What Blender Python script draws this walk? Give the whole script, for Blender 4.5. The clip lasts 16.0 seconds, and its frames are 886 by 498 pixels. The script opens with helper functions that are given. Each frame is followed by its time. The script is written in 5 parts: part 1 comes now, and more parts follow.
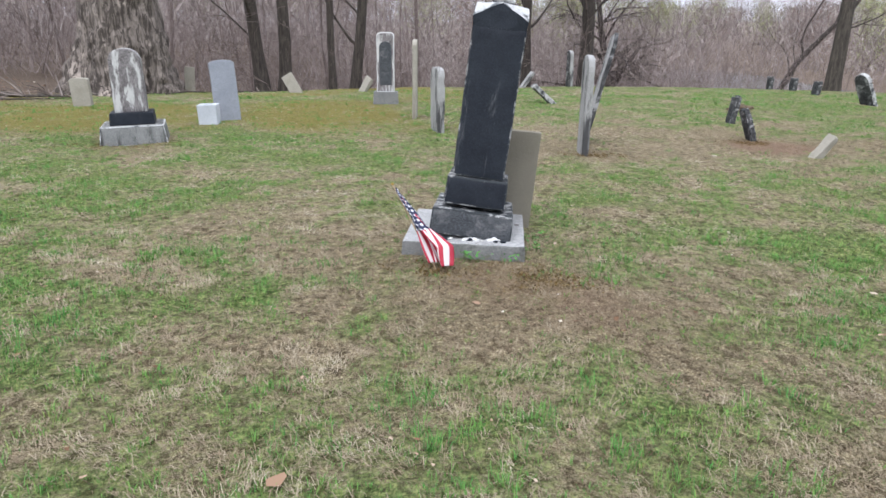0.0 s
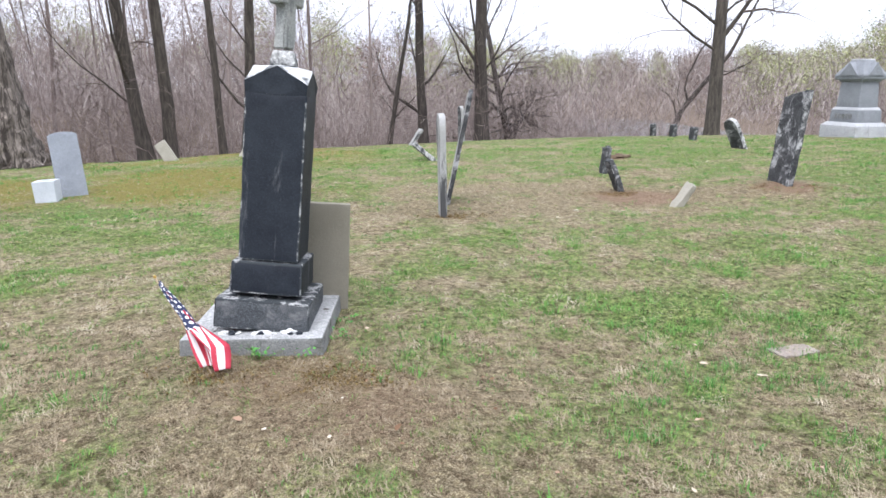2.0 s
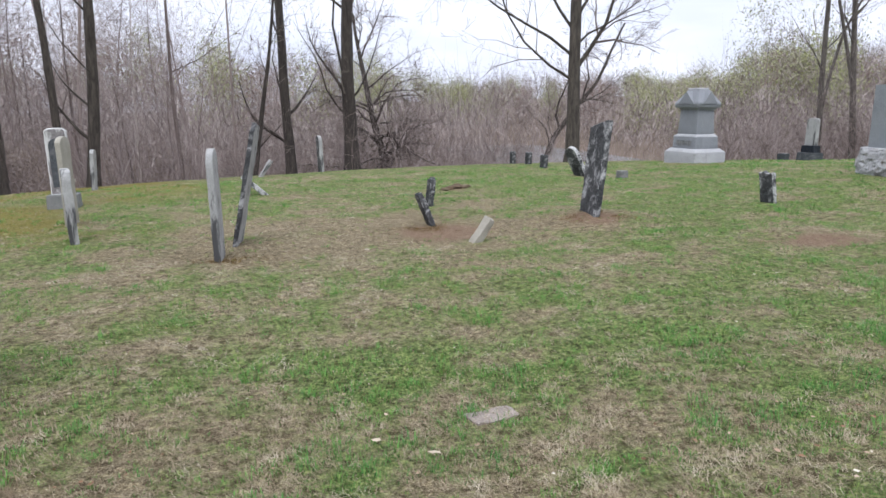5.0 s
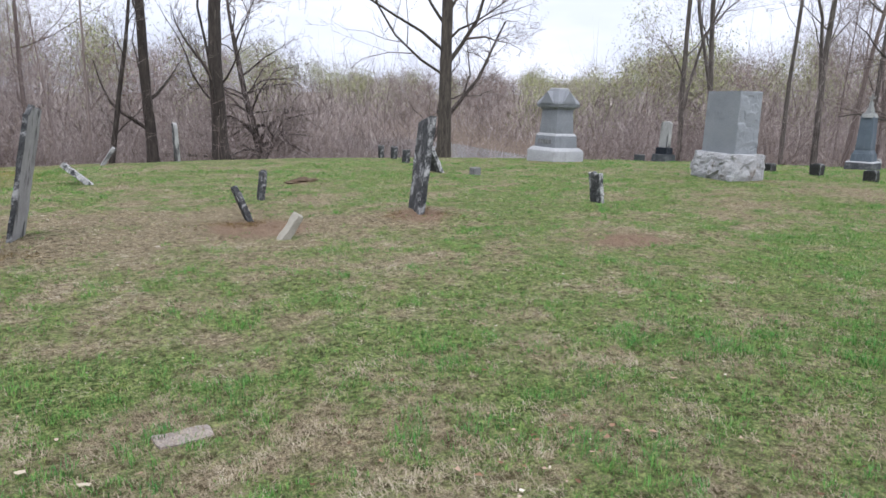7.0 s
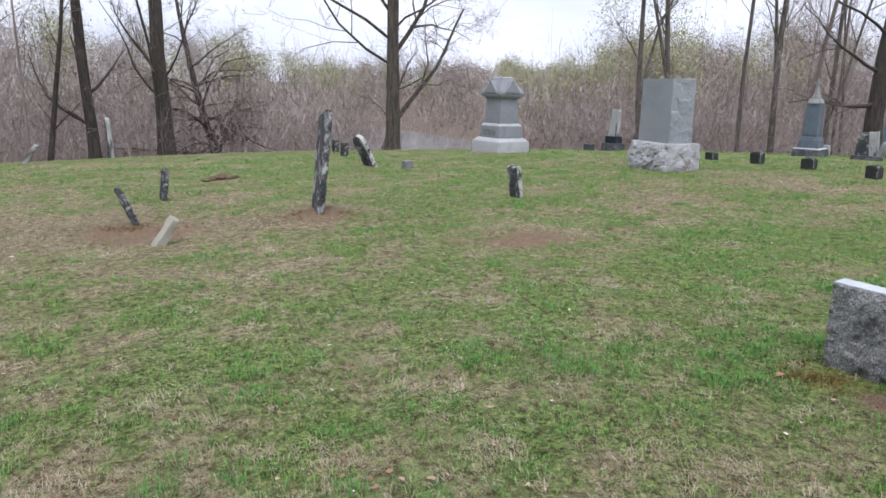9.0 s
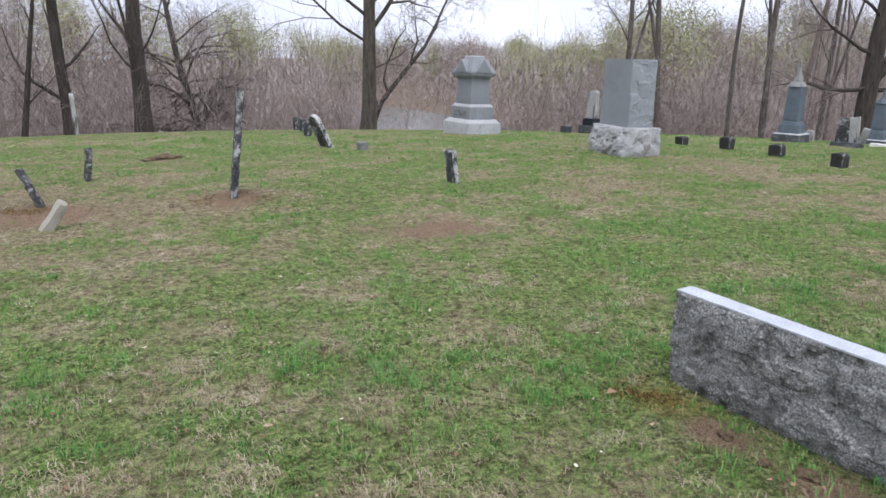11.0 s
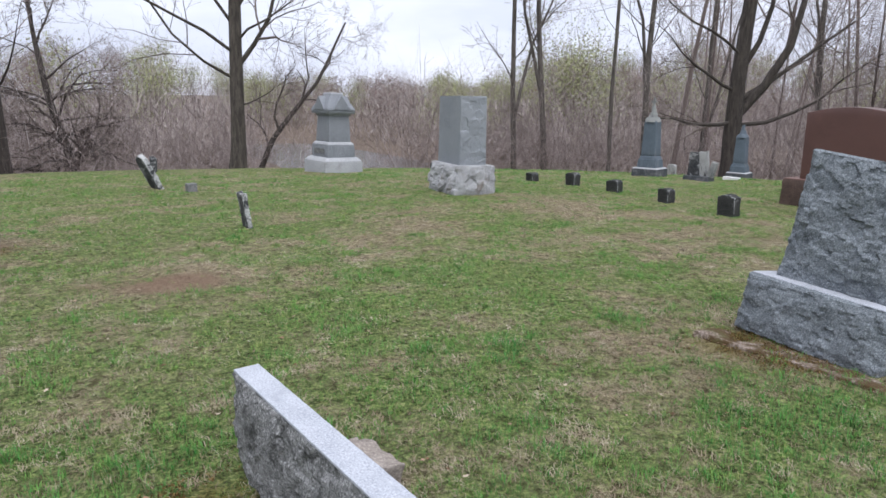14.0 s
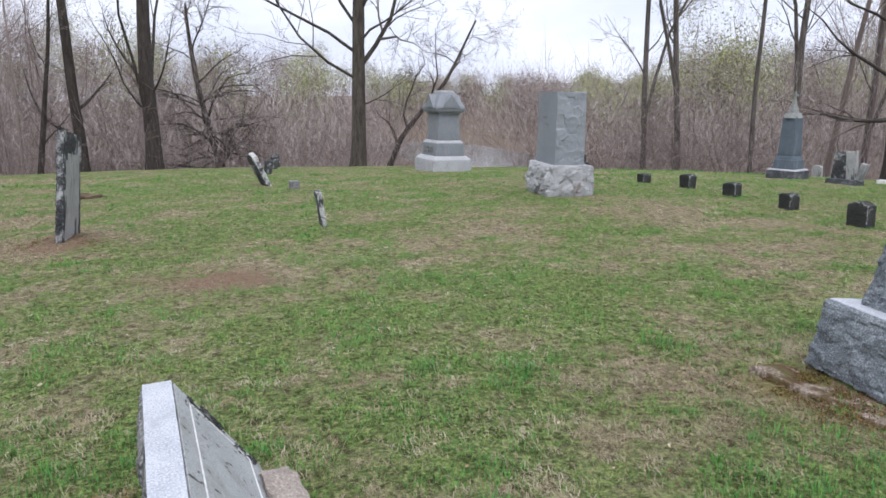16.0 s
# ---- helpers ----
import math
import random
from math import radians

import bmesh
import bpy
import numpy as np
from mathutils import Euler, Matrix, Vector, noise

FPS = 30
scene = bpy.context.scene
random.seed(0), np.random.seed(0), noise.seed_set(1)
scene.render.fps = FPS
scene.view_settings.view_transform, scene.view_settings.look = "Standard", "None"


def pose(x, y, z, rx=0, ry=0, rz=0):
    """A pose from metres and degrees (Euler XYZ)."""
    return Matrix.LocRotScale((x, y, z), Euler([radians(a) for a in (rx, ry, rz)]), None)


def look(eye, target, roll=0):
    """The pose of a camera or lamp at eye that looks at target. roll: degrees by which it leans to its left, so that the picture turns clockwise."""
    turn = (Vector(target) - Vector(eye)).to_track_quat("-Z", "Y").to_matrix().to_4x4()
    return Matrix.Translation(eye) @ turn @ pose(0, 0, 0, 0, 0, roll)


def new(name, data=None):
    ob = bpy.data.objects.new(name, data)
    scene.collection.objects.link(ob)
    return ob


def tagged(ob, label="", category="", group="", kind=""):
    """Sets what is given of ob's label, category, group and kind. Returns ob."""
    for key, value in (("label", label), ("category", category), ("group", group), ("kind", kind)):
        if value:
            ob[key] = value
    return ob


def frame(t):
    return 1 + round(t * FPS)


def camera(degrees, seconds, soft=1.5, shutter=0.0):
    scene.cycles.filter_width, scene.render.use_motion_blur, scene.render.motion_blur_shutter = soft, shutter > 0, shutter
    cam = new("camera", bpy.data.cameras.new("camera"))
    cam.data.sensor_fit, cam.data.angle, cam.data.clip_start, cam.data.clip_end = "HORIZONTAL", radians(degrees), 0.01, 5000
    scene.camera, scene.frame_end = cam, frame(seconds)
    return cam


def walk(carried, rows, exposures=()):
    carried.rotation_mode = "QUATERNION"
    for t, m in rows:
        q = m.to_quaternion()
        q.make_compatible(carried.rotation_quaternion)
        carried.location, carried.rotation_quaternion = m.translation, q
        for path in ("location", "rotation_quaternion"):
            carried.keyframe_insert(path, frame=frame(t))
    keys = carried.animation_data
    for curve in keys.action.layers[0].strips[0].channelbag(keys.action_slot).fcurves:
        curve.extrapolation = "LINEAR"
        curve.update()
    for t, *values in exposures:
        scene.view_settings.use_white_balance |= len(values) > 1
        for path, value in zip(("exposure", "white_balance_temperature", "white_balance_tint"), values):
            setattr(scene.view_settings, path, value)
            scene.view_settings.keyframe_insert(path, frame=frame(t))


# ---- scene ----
cam = camera(66.1, 16.0, 1.6)

# ---- camera ----
PATH = [
    (0, (0.363, 0.014, 1.438), (0.292, 1.912, 0.81), 0.7),
    (0.5, (0.613, 0.116, 1.43), (0.58, 2.01, 0.79), 1.1),
    (1, (0.832, 0.284, 1.419), (0.818, 2.169, 0.75), -0.1),
    (1.5, (1.005, 0.504, 1.451), (1.119, 2.403, 0.836), -0.2),
    (2, (1.136, 0.553, 1.464), (1.278, 2.49, 0.985), -1.2),
    (2.5, (1.358, 0.538, 1.487), (1.424, 2.501, 1.105), -2.2),
    (3, (1.574, 0.538, 1.491), (1.69, 2.503, 1.133), -2.0),
    (3.5, (1.773, 0.667, 1.487), (2.058, 2.611, 1.113), -0.9),
    (3.7, (1.859, 0.722, 1.486), (2.177, 2.663, 1.124), -1.1),
    (5.8, (2.915, 0.988, 1.486), (3.438, 2.87, 1.057), 0.1),
    (6, (3.011, 1.005, 1.484), (3.587, 2.879, 1.089), 0.4),
    (6.5, (3.274, 0.983, 1.467), (3.957, 2.815, 1.048), 0.3),
    (7, (3.539, 0.916, 1.468), (4.218, 2.748, 1.037), 0.8),
    (7.5, (3.794, 0.949, 1.467), (4.498, 2.764, 1.009), 0.8),
    (8, (4.047, 1.022, 1.518), (4.784, 2.831, 1.089), 1.0),
    (8.5, (4.268, 1.009, 1.516), (5.026, 2.802, 1.055), 0.5),
    (8.7, (4.388, 0.996, 1.512), (5.113, 2.802, 1.052), 0.1),
    (10.8, (5.537, 0.974, 1.534), (6.262, 2.769, 1.033), 0.4),
    (11, (5.655, 0.957, 1.535), (6.347, 2.76, 1.015), 0.7),
    (11.5, (5.974, 0.963, 1.547), (6.679, 2.76, 1.026), 0.5),
    (12, (6.305, 0.936, 1.606), (7.09, 2.722, 1.166), 0.7),
    (12.5, (6.605, 0.829, 1.562), (7.485, 2.575, 1.142), 0.7),
    (13, (6.852, 0.734, 1.557), (7.71, 2.481, 1.097), 1.2),
    (13.5, (7.156, 0.8, 1.552), (7.962, 2.573, 1.095), 0.5),
    (14, (7.455, 0.795, 1.561), (8.324, 2.547, 1.141), 0.5),
    (14.5, (7.729, 0.692, 1.553), (8.618, 2.436, 1.144), 0.5),
    (15, (7.95, 0.702, 1.539), (8.681, 2.514, 1.112), 0.2),
    (15.5, (8.19, 0.816, 1.55), (8.806, 2.671, 1.125), 0.1),
    (16, (8.368, 0.875, 1.546), (8.846, 2.77, 1.12), -0.2),
]
walk(cam, [(t, look(eye, target, roll)) for t, eye, target, roll in PATH], [(t, s, 6100, 10) for t, s in ((0.0, 0.70), (1.0, 0.74), (1.5, 0.92), (2.0, 1.05), (2.5, 0.80), (3.0, 0.64), (3.5, 0.58), (6.0, 0.5), (8.5, 0.5), (11.0, 0.5), (12.5, 0.6), (13.0, 0.6), (13.5, 0.53), (14.0, 0.36), (14.5, 0.38), (16.0, 0.42))])

# ---- world and light ----
world = bpy.data.worlds.new("overcast")
scene.world = world
world.use_nodes = True
wn, wl = world.node_tree.nodes, world.node_tree.links
bg = wn["Background"]
sky = wn.new("ShaderNodeTexSky")
sky.sky_type = "NISHITA"
sky.sun_disc = False
sky.sun_elevation, sky.sun_rotation = radians(48), radians(200)
sky.dust_density, sky.ozone_density = 3.0, 1.0
grey = wn.new("ShaderNodeHueSaturation")
grey.inputs["Saturation"].default_value = 0.25
cloud = wn.new("ShaderNodeMix")
cloud.data_type = "RGBA"
cloud.inputs["Factor"].default_value = 0.9
dome = wn.new("ShaderNodeTexCoord").outputs["Generated"]
up = wn.new("ShaderNodeSeparateXYZ")
wl.new(dome, up.inputs[0])
# an overcast dome: thin bright cloud overhead, a greyer band towards the horizon, soft broken layers
height = wn.new("ShaderNodeValToRGB")
for e, (p, c) in zip((height.color_ramp.elements[0], height.color_ramp.elements[1]), ((0.0, (0.60, 0.61, 0.66, 1)), (0.75, (1.0, 1.0, 1.0, 1)))):
    e.position, e.color = p, c
wl.new(up.outputs["Z"], height.inputs[0])
flat = wn.new("ShaderNodeMapping")
flat.inputs["Scale"].default_value = (1.0, 1.0, 3.5)
wl.new(dome, flat.inputs["Vector"])
layer = wn.new("ShaderNodeTexNoise")
layer.inputs["Scale"].default_value, layer.inputs["Detail"].default_value, layer.inputs["Roughness"].default_value = 2.6, 5.0, 0.55
wl.new(flat.outputs[0], layer.inputs["Vector"])
soft = wn.new("ShaderNodeValToRGB")
for e, (p, c) in zip((soft.color_ramp.elements[0], soft.color_ramp.elements[1]), ((0.35, (9.4, 9.6, 10.5, 1)), (0.65, (12.6, 12.5, 12.9, 1)))):
    e.position, e.color = p, c
wl.new(layer.outputs["Fac"], soft.inputs[0])
veil = wn.new("ShaderNodeMix")
veil.data_type, veil.blend_type = "RGBA", "MULTIPLY"
veil.inputs["Factor"].default_value = 1.0
wl.new(soft.outputs[0], veil.inputs["A"])
wl.new(height.outputs[0], veil.inputs["B"])
wl.new(veil.outputs["Result"], cloud.inputs["B"])
wl.new(sky.outputs[0], grey.inputs["Color"])
wl.new(grey.outputs[0], cloud.inputs["A"])
wl.new(cloud.outputs["Result"], bg.inputs["Color"])
bg.inputs["Strength"].default_value = 0.11
sun = new("sun", bpy.data.lights.new("sun", "SUN"))
sun.data.energy, sun.data.angle, sun.data.color = 1.5, radians(35), (1.0, 0.97, 0.92)
sun.matrix_world = look((3, -4, 14), (5, 3, 0))


# ---- materials ----
def nodes_of(name):
    m = bpy.data.materials.new(name)
    m.use_nodes = True
    n, l = m.node_tree.nodes, m.node_tree.links
    return m, n, l, n["Principled BSDF"]


def ramp(n, stops):
    r = n.new("ShaderNodeValToRGB")
    while len(r.color_ramp.elements) < len(stops):
        r.color_ramp.elements.new(0.5)
    for e, (p, c) in zip(r.color_ramp.elements, stops):
        e.position, e.color = p, (*c, 1)
    return r


def noise_tex(n, l, coord, scale, detail=6.0, rough=0.6, distort=0.0, stretch=None):
    t = n.new("ShaderNodeTexNoise")
    t.inputs["Scale"].default_value, t.inputs["Detail"].default_value = scale, detail
    t.inputs["Roughness"].default_value, t.inputs["Distortion"].default_value = rough, distort
    if stretch:
        m = n.new("ShaderNodeMapping")
        m.inputs["Scale"].default_value = stretch
        l.new(coord, m.inputs["Vector"])
        coord = m.outputs[0]
    l.new(coord, t.inputs["Vector"])
    return t.outputs["Fac"]


def mix(n, l, fac, a, b, mode="MIX"):
    x = n.new("ShaderNodeMix")
    x.data_type, x.blend_type = "RGBA", mode
    for key, v in (("Factor", fac), ("A", a), ("B", b)):
        if isinstance(v, (tuple, float, int)):
            x.inputs[key].default_value = (*v, 1) if isinstance(v, tuple) else v
        else:
            l.new(v, x.inputs[key])
    return x.outputs["Result"]


def band(n, l, v, lo, hi):
    m = n.new("ShaderNodeMapRange")
    m.interpolation_type = "SMOOTHSTEP"
    m.inputs["From Min"].default_value, m.inputs["From Max"].default_value = lo, hi
    l.new(v, m.inputs["Value"])
    return m.outputs[0]


def bumped(n, l, bsdf, height, strength, dist):
    b = n.new("ShaderNodeBump")
    b.inputs["Strength"].default_value, b.inputs["Distance"].default_value = strength, dist
    l.new(height, b.inputs["Height"])
    l.new(b.outputs[0], bsdf.inputs["Normal"])


def stone_mat(name, a, b, stain, stain_at=(0.5, 0.7), speck=0.0, speck_scale=180, scale=3.0, streak=0.0, rough=0.85, bump=0.35, lichen=None, moss=0.0):
    """Weathered stone: two base tones, dark stains with drip streaks, mineral specks and lichen."""
    m, n, l, p = nodes_of(name)
    co = n.new("ShaderNodeTexCoord").outputs["Object"]
    big = noise_tex(n, l, co, scale, 8, 0.65)
    col = ramp(n, [(0.3, a), (0.7, b)])
    l.new(big, col.inputs[0])
    c = col.outputs[0]
    fine = noise_tex(n, l, co, speck_scale * 0.5, 3, 0.7)
    if speck:
        s = noise_tex(n, l, co, speck_scale, 2, 0.6)
        dark, light = tuple(v * 0.3 for v in a), tuple(min(0.85, v * 1.7) for v in b)
        c = mix(n, l, band(n, l, s, 0.55, 0.62), c, mix(n, l, speck, c, dark))
        c = mix(n, l, band(n, l, s, 0.44, 0.38), c, mix(n, l, speck, c, light))
    st = noise_tex(n, l, co, scale * 0.8, 7, 0.7, 0.4, (2.2, 2.2, 0.45) if streak else None)
    c = mix(n, l, band(n, l, st, *stain_at), c, stain)
    if lichen:
        li = noise_tex(n, l, co, 22, 4, 0.6)
        c = mix(n, l, band(n, l, li, 0.6, 0.66), c, lichen)
    if moss:
        mo = noise_tex(n, l, co, 6, 6, 0.7)
        c = mix(n, l, band(n, l, mo, 0.62 - 0.1 * moss, 0.8), c, (0.09, 0.10, 0.035))
    l.new(c, p.inputs["Base Color"])
    p.inputs["Roughness"].default_value = rough
    p.inputs["Specular IOR Level"].default_value = 0.5 if rough < 0.5 else 0.22
    mixed = n.new("ShaderNodeMath")
    mixed.operation = "ADD"
    l.new(fine, mixed.inputs[0])
    l.new(st, mixed.inputs[1])
    bumped(n, l, p, mixed.outputs[0], bump, 0.01)
    return m


DARK = stone_mat("dark_weathered_stone", (0.007, 0.009, 0.015), (0.020, 0.025, 0.034), (0.20, 0.21, 0.225), (0.58, 0.86), 0.2, 120, 5.0, 1.0, 0.55, 0.2)
DARK_BASE = stone_mat("dark_base_stone", (0.035, 0.04, 0.047), (0.08, 0.085, 0.093), (0.22, 0.22, 0.225), (0.52, 0.74), 0.5, 160, 5.0, 0.0, 0.7, 0.4)
WHITED = stone_mat("bleached_white_stone", (0.5, 0.5, 0.5), (0.66, 0.66, 0.66), (0.16, 0.17, 0.18), (0.6, 0.72), 0.2, 120, 9.0)
CROSS = stone_mat("weathered_grey_stone", (0.17, 0.18, 0.18), (0.30, 0.30, 0.29), (0.07, 0.075, 0.075), (0.5, 0.68), 0.3, 120, 7.0, 1.0)
CONCRETE = stone_mat("mossy_concrete", (0.13, 0.135, 0.135), (0.23, 0.23, 0.225), (0.06, 0.062, 0.055), (0.55, 0.7), 0.35, 140, 4.0, 0, 0.92, 0.6, None, 0.35)
TAN = stone_mat("tan_marble", (0.19, 0.175, 0.14), (0.26, 0.24, 0.195), (0.12, 0.11, 0.085), (0.6, 0.8), 0.2, 160, 2.5, 1.0)
MARBLE = stone_mat("weathered_marble", (0.24, 0.24, 0.24), (0.37, 0.37, 0.36), (0.06, 0.06, 0.062), (0.50, 0.60), 0.2, 120, 4.0, 1.0)
MARBLE_CREAM = stone_mat("cream_marble", (0.26, 0.245, 0.205), (0.36, 0.34, 0.295), (0.20, 0.18, 0.14), (0.55, 0.75), 0.2, 120, 4.0, 1.0)
MARBLE_GREY = stone_mat("blue_grey_marble", (0.21, 0.225, 0.26), (0.29, 0.31, 0.35), (0.16, 0.17, 0.19), (0.55, 0.75), 0.25, 120, 3.0, 1.0)
BLACKENED = stone_mat("blackened_marble", (0.020, 0.022, 0.025), (0.075, 0.075, 0.078), (0.36, 0.36, 0.365), (0.50, 0.63), 0.5, 60, 6.0, 0.0)
# worn edges of stones, and the monument steps' tops with sky reflection painted in
WORN_AND_SKYLIT = stone_mat("worn_edge_and_skylit_top", (0.20, 0.205, 0.21), (0.40, 0.40, 0.40), (0.035, 0.04, 0.045), (0.40, 0.50), 0.3, 120, 14.0)
GRANITE = stone_mat("grey_granite", (0.17, 0.18, 0.20), (0.24, 0.25, 0.27), (0.13, 0.14, 0.155), (0.5, 0.75), 0.6, 210, 2.0, 0, 0.75, 0.3)
GRANITE_LIGHT = stone_mat("light_grey_granite", (0.30, 0.305, 0.32), (0.40, 0.405, 0.42), (0.21, 0.20, 0.195), (0.55, 0.75), 0.5, 190, 2.5, 0, 0.8, 0.4)
GRANITE_ROCK = stone_mat("rock_faced_granite", (0.12, 0.135, 0.15), (0.21, 0.23, 0.25), (0.055, 0.062, 0.07), (0.5, 0.85), 0.55, 110, 7.0, 0, 0.9, 0.9)
GRANITE_DIRTY = stone_mat("dirty_rock_granite", (0.13, 0.13, 0.13), (0.24, 0.24, 0.24), (0.042, 0.042, 0.042), (0.48, 0.68), 0.65, 110, 9.0, 0, 0.95, 1.0)
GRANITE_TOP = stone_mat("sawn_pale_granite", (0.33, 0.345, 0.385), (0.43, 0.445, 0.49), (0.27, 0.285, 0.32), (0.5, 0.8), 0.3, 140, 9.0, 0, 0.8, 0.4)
POLISHED = stone_mat("steeled_granite", (0.27, 0.28, 0.285), (0.36, 0.37, 0.375), (0.19, 0.19, 0.185), (0.5, 0.72), 0.4, 240, 3.5, 0, 0.55, 0.15, (0.045, 0.043, 0.04))
RED = stone_mat("red_granite", (0.085, 0.042, 0.036), (0.11, 0.055, 0.047), (0.07, 0.035, 0.03), (0.5, 0.8), 0.45, 200, 2.0, 0, 0.35, 0.08)
RED_SIDE = stone_mat("sawn_red_granite", (0.16, 0.095, 0.083), (0.20, 0.12, 0.105), (0.13, 0.078, 0.066), (0.5, 0.8), 0.45, 200, 2.0, 0, 0.6, 0.15)
RED_ROCK = stone_mat("rock_red_granite", (0.055, 0.038, 0.032), (0.12, 0.082, 0.068), (0.035, 0.026, 0.022), (0.48, 0.68), 0.6, 150, 5.0, 0, 0.9, 0.8)
BLUE = stone_mat("blue_grey_metal", (0.075, 0.095, 0.118), (0.115, 0.14, 0.168), (0.22, 0.24, 0.26), (0.55, 0.75), 0.2, 120, 3.0, 1.0, 0.55, 0.15)
BLACK = stone_mat("black_polished_granite", (0.012, 0.013, 0.014), (0.022, 0.023, 0.025), (0.03, 0.03, 0.032), (0.5, 0.8), 0.3, 200, 3.0, 0, 0.15, 0.05)
BROKEN = stone_mat("broken_sandstone", (0.20, 0.17, 0.15), (0.33, 0.29, 0.26), (0.07, 0.055, 0.045), (0.5, 0.7), 0.3, 90, 7.0, 0, 0.95, 0.9)
FOOTING = stone_mat("earthy_crumbled_footing", (0.13, 0.10, 0.075), (0.28, 0.23, 0.20), (0.075, 0.048, 0.022), (0.42, 0.56), 0.5, 60, 9.0, 0, 0.97, 1.0, None, 1.0)
STREAKED = stone_mat("black_streaked_marble", (0.26, 0.26, 0.26), (0.48, 0.48, 0.475), (0.04, 0.042, 0.046), (0.46, 0.60), 0.45, 60, 9.0, 0.0)
PALE_BLUE = stone_mat("pale_blue_marble", (0.42, 0.45, 0.50), (0.55, 0.58, 0.63), (0.33, 0.36, 0.41), (0.55, 0.75), 0.2, 120, 4.0)
EARTH = stone_mat("bare_earth", (0.06, 0.042, 0.028), (0.12, 0.085, 0.055), (0.16, 0.13, 0.09), (0.5, 0.7), 0.4, 60, 8.0, 0, 1.0, 1.0)


def bark_mat(name, a, b, patch=None, scale=9.0):
    m, n, l, p = nodes_of(name)
    co = n.new("ShaderNodeTexCoord").outputs["Object"]
    ridge = noise_tex(n, l, co, scale, 8, 0.7, 0.6, (1.6, 1.6, 0.25))
    col = ramp(n, [(0.35, a), (0.68, b)])
    l.new(ridge, col.inputs[0])
    c = col.outputs[0]
    if patch:
        c = mix(n, l, band(n, l, noise_tex(n, l, co, 2.2, 5, 0.6), 0.55, 0.68), c, patch)
        furrow = noise_tex(n, l, co, 5.0, 6, 0.65, 0.8, (2.0, 2.0, 0.3))
        c = mix(n, l, band(n, l, furrow, 0.52, 0.42), c, a)
    l.new(c, p.inputs["Base Color"])
    p.inputs["Roughness"].default_value = 0.95
    bumped(n, l, p, ridge, 0.9, 0.04)
    return m


BARK = bark_mat("grey_brown_bark", (0.022, 0.018, 0.015), (0.105, 0.088, 0.073))
BARK_OLD = bark_mat("shaggy_old_bark", (0.05, 0.040, 0.034), (0.31, 0.265, 0.235), (0.38, 0.325, 0.285), 10.0)
BARK_DARK = bark_mat("dark_wet_bark", (0.02, 0.016, 0.014), (0.08, 0.066, 0.056))
BARK_GREY = bark_mat("grey_smooth_bark", (0.05, 0.043, 0.038), (0.165, 0.145, 0.128))


def island_mat(name, stops, rough=0.9, translucent=0.0):
    m, n, l, p = nodes_of(name)
    g = n.new("ShaderNodeNewGeometry")
    col = ramp(n, stops)
    l.new(g.outputs["Random Per Island"], col.inputs[0])
    l.new(col.outputs[0], p.inputs["Base Color"])
    p.inputs["Roughness"].default_value = rough
    p.inputs["Specular IOR Level"].default_value = 0.2
    return m


def blade_mat(name, stops, rough):
    """Grass whose tone goes by the tuft it grows in, with some spread from blade to blade."""
    m, n, l, p = nodes_of(name)
    tone = n.new("ShaderNodeAttribute")
    tone.attribute_name = "tone"
    spread_ = n.new("ShaderNodeMath")
    spread_.operation = "MULTIPLY_ADD"
    l.new(n.new("ShaderNodeNewGeometry").outputs["Random Per Island"], spread_.inputs[0])
    spread_.inputs[1].default_value = 0.4
    l.new(tone.outputs["Fac"], spread_.inputs[2])
    col = ramp(n, stops)
    l.new(spread_.outputs[0], col.inputs[0])
    l.new(col.outputs[0], p.inputs["Base Color"])
    p.inputs["Roughness"].default_value = rough
    p.inputs["Specular IOR Level"].default_value = 0.2
    return m


GRASS_GREEN = blade_mat("green_grass_blades", [(0.0, (0.040, 0.165, 0.040)), (0.3, (0.075, 0.225, 0.044)), (0.62, (0.145, 0.27, 0.060)), (0.9, (0.26, 0.29, 0.095)), (1.0, (0.36, 0.345, 0.16))], 0.6)
GRASS_STRAW = blade_mat("dead_straw_blades", [(0.0, (0.10, 0.066, 0.040)), (0.3, (0.21, 0.160, 0.105)), (0.7, (0.38, 0.325, 0.235)), (1.0, (0.54, 0.49, 0.385))], 0.8)
TWIG = island_mat("bare_twigs", [(0.0, (0.06, 0.048, 0.044)), (0.5, (0.13, 0.105, 0.095)), (0.85, (0.20, 0.165, 0.15)), (1.0, (0.30, 0.26, 0.24))], 0.95)
BRUSH = island_mat("bare_brush_stems", [(0.0, (0.10, 0.078, 0.072)), (0.5, (0.20, 0.160, 0.147)), (0.85, (0.28, 0.230, 0.212)), (1.0, (0.38, 0.33, 0.30))], 0.95)
HAZE = island_mat("fine_bare_twigs", [(0.0, (0.135, 0.108, 0.104)), (0.5, (0.27, 0.225, 0.216)), (0.9, (0.38, 0.325, 0.312)), (1.0, (0.50, 0.455, 0.43))], 0.95)
# far twigs, with the paling of distant air mixed into their colour
FAR_HAZE = island_mat("haze_tinted_far_twigs", [(0.0, (0.15, 0.123, 0.117)), (0.5, (0.29, 0.245, 0.23)), (1.0, (0.43, 0.385, 0.36))], 0.95)
BUDS = island_mat("spring_buds", [(0.0, (0.19, 0.205, 0.085)), (0.5, (0.31, 0.335, 0.15)), (1.0, (0.43, 0.45, 0.23))], 0.8)
RED_BUDS = island_mat("reddish_buds", [(0.0, (0.13, 0.075, 0.06)), (0.5, (0.19, 0.12, 0.095)), (1.0, (0.26, 0.18, 0.15))], 0.9)
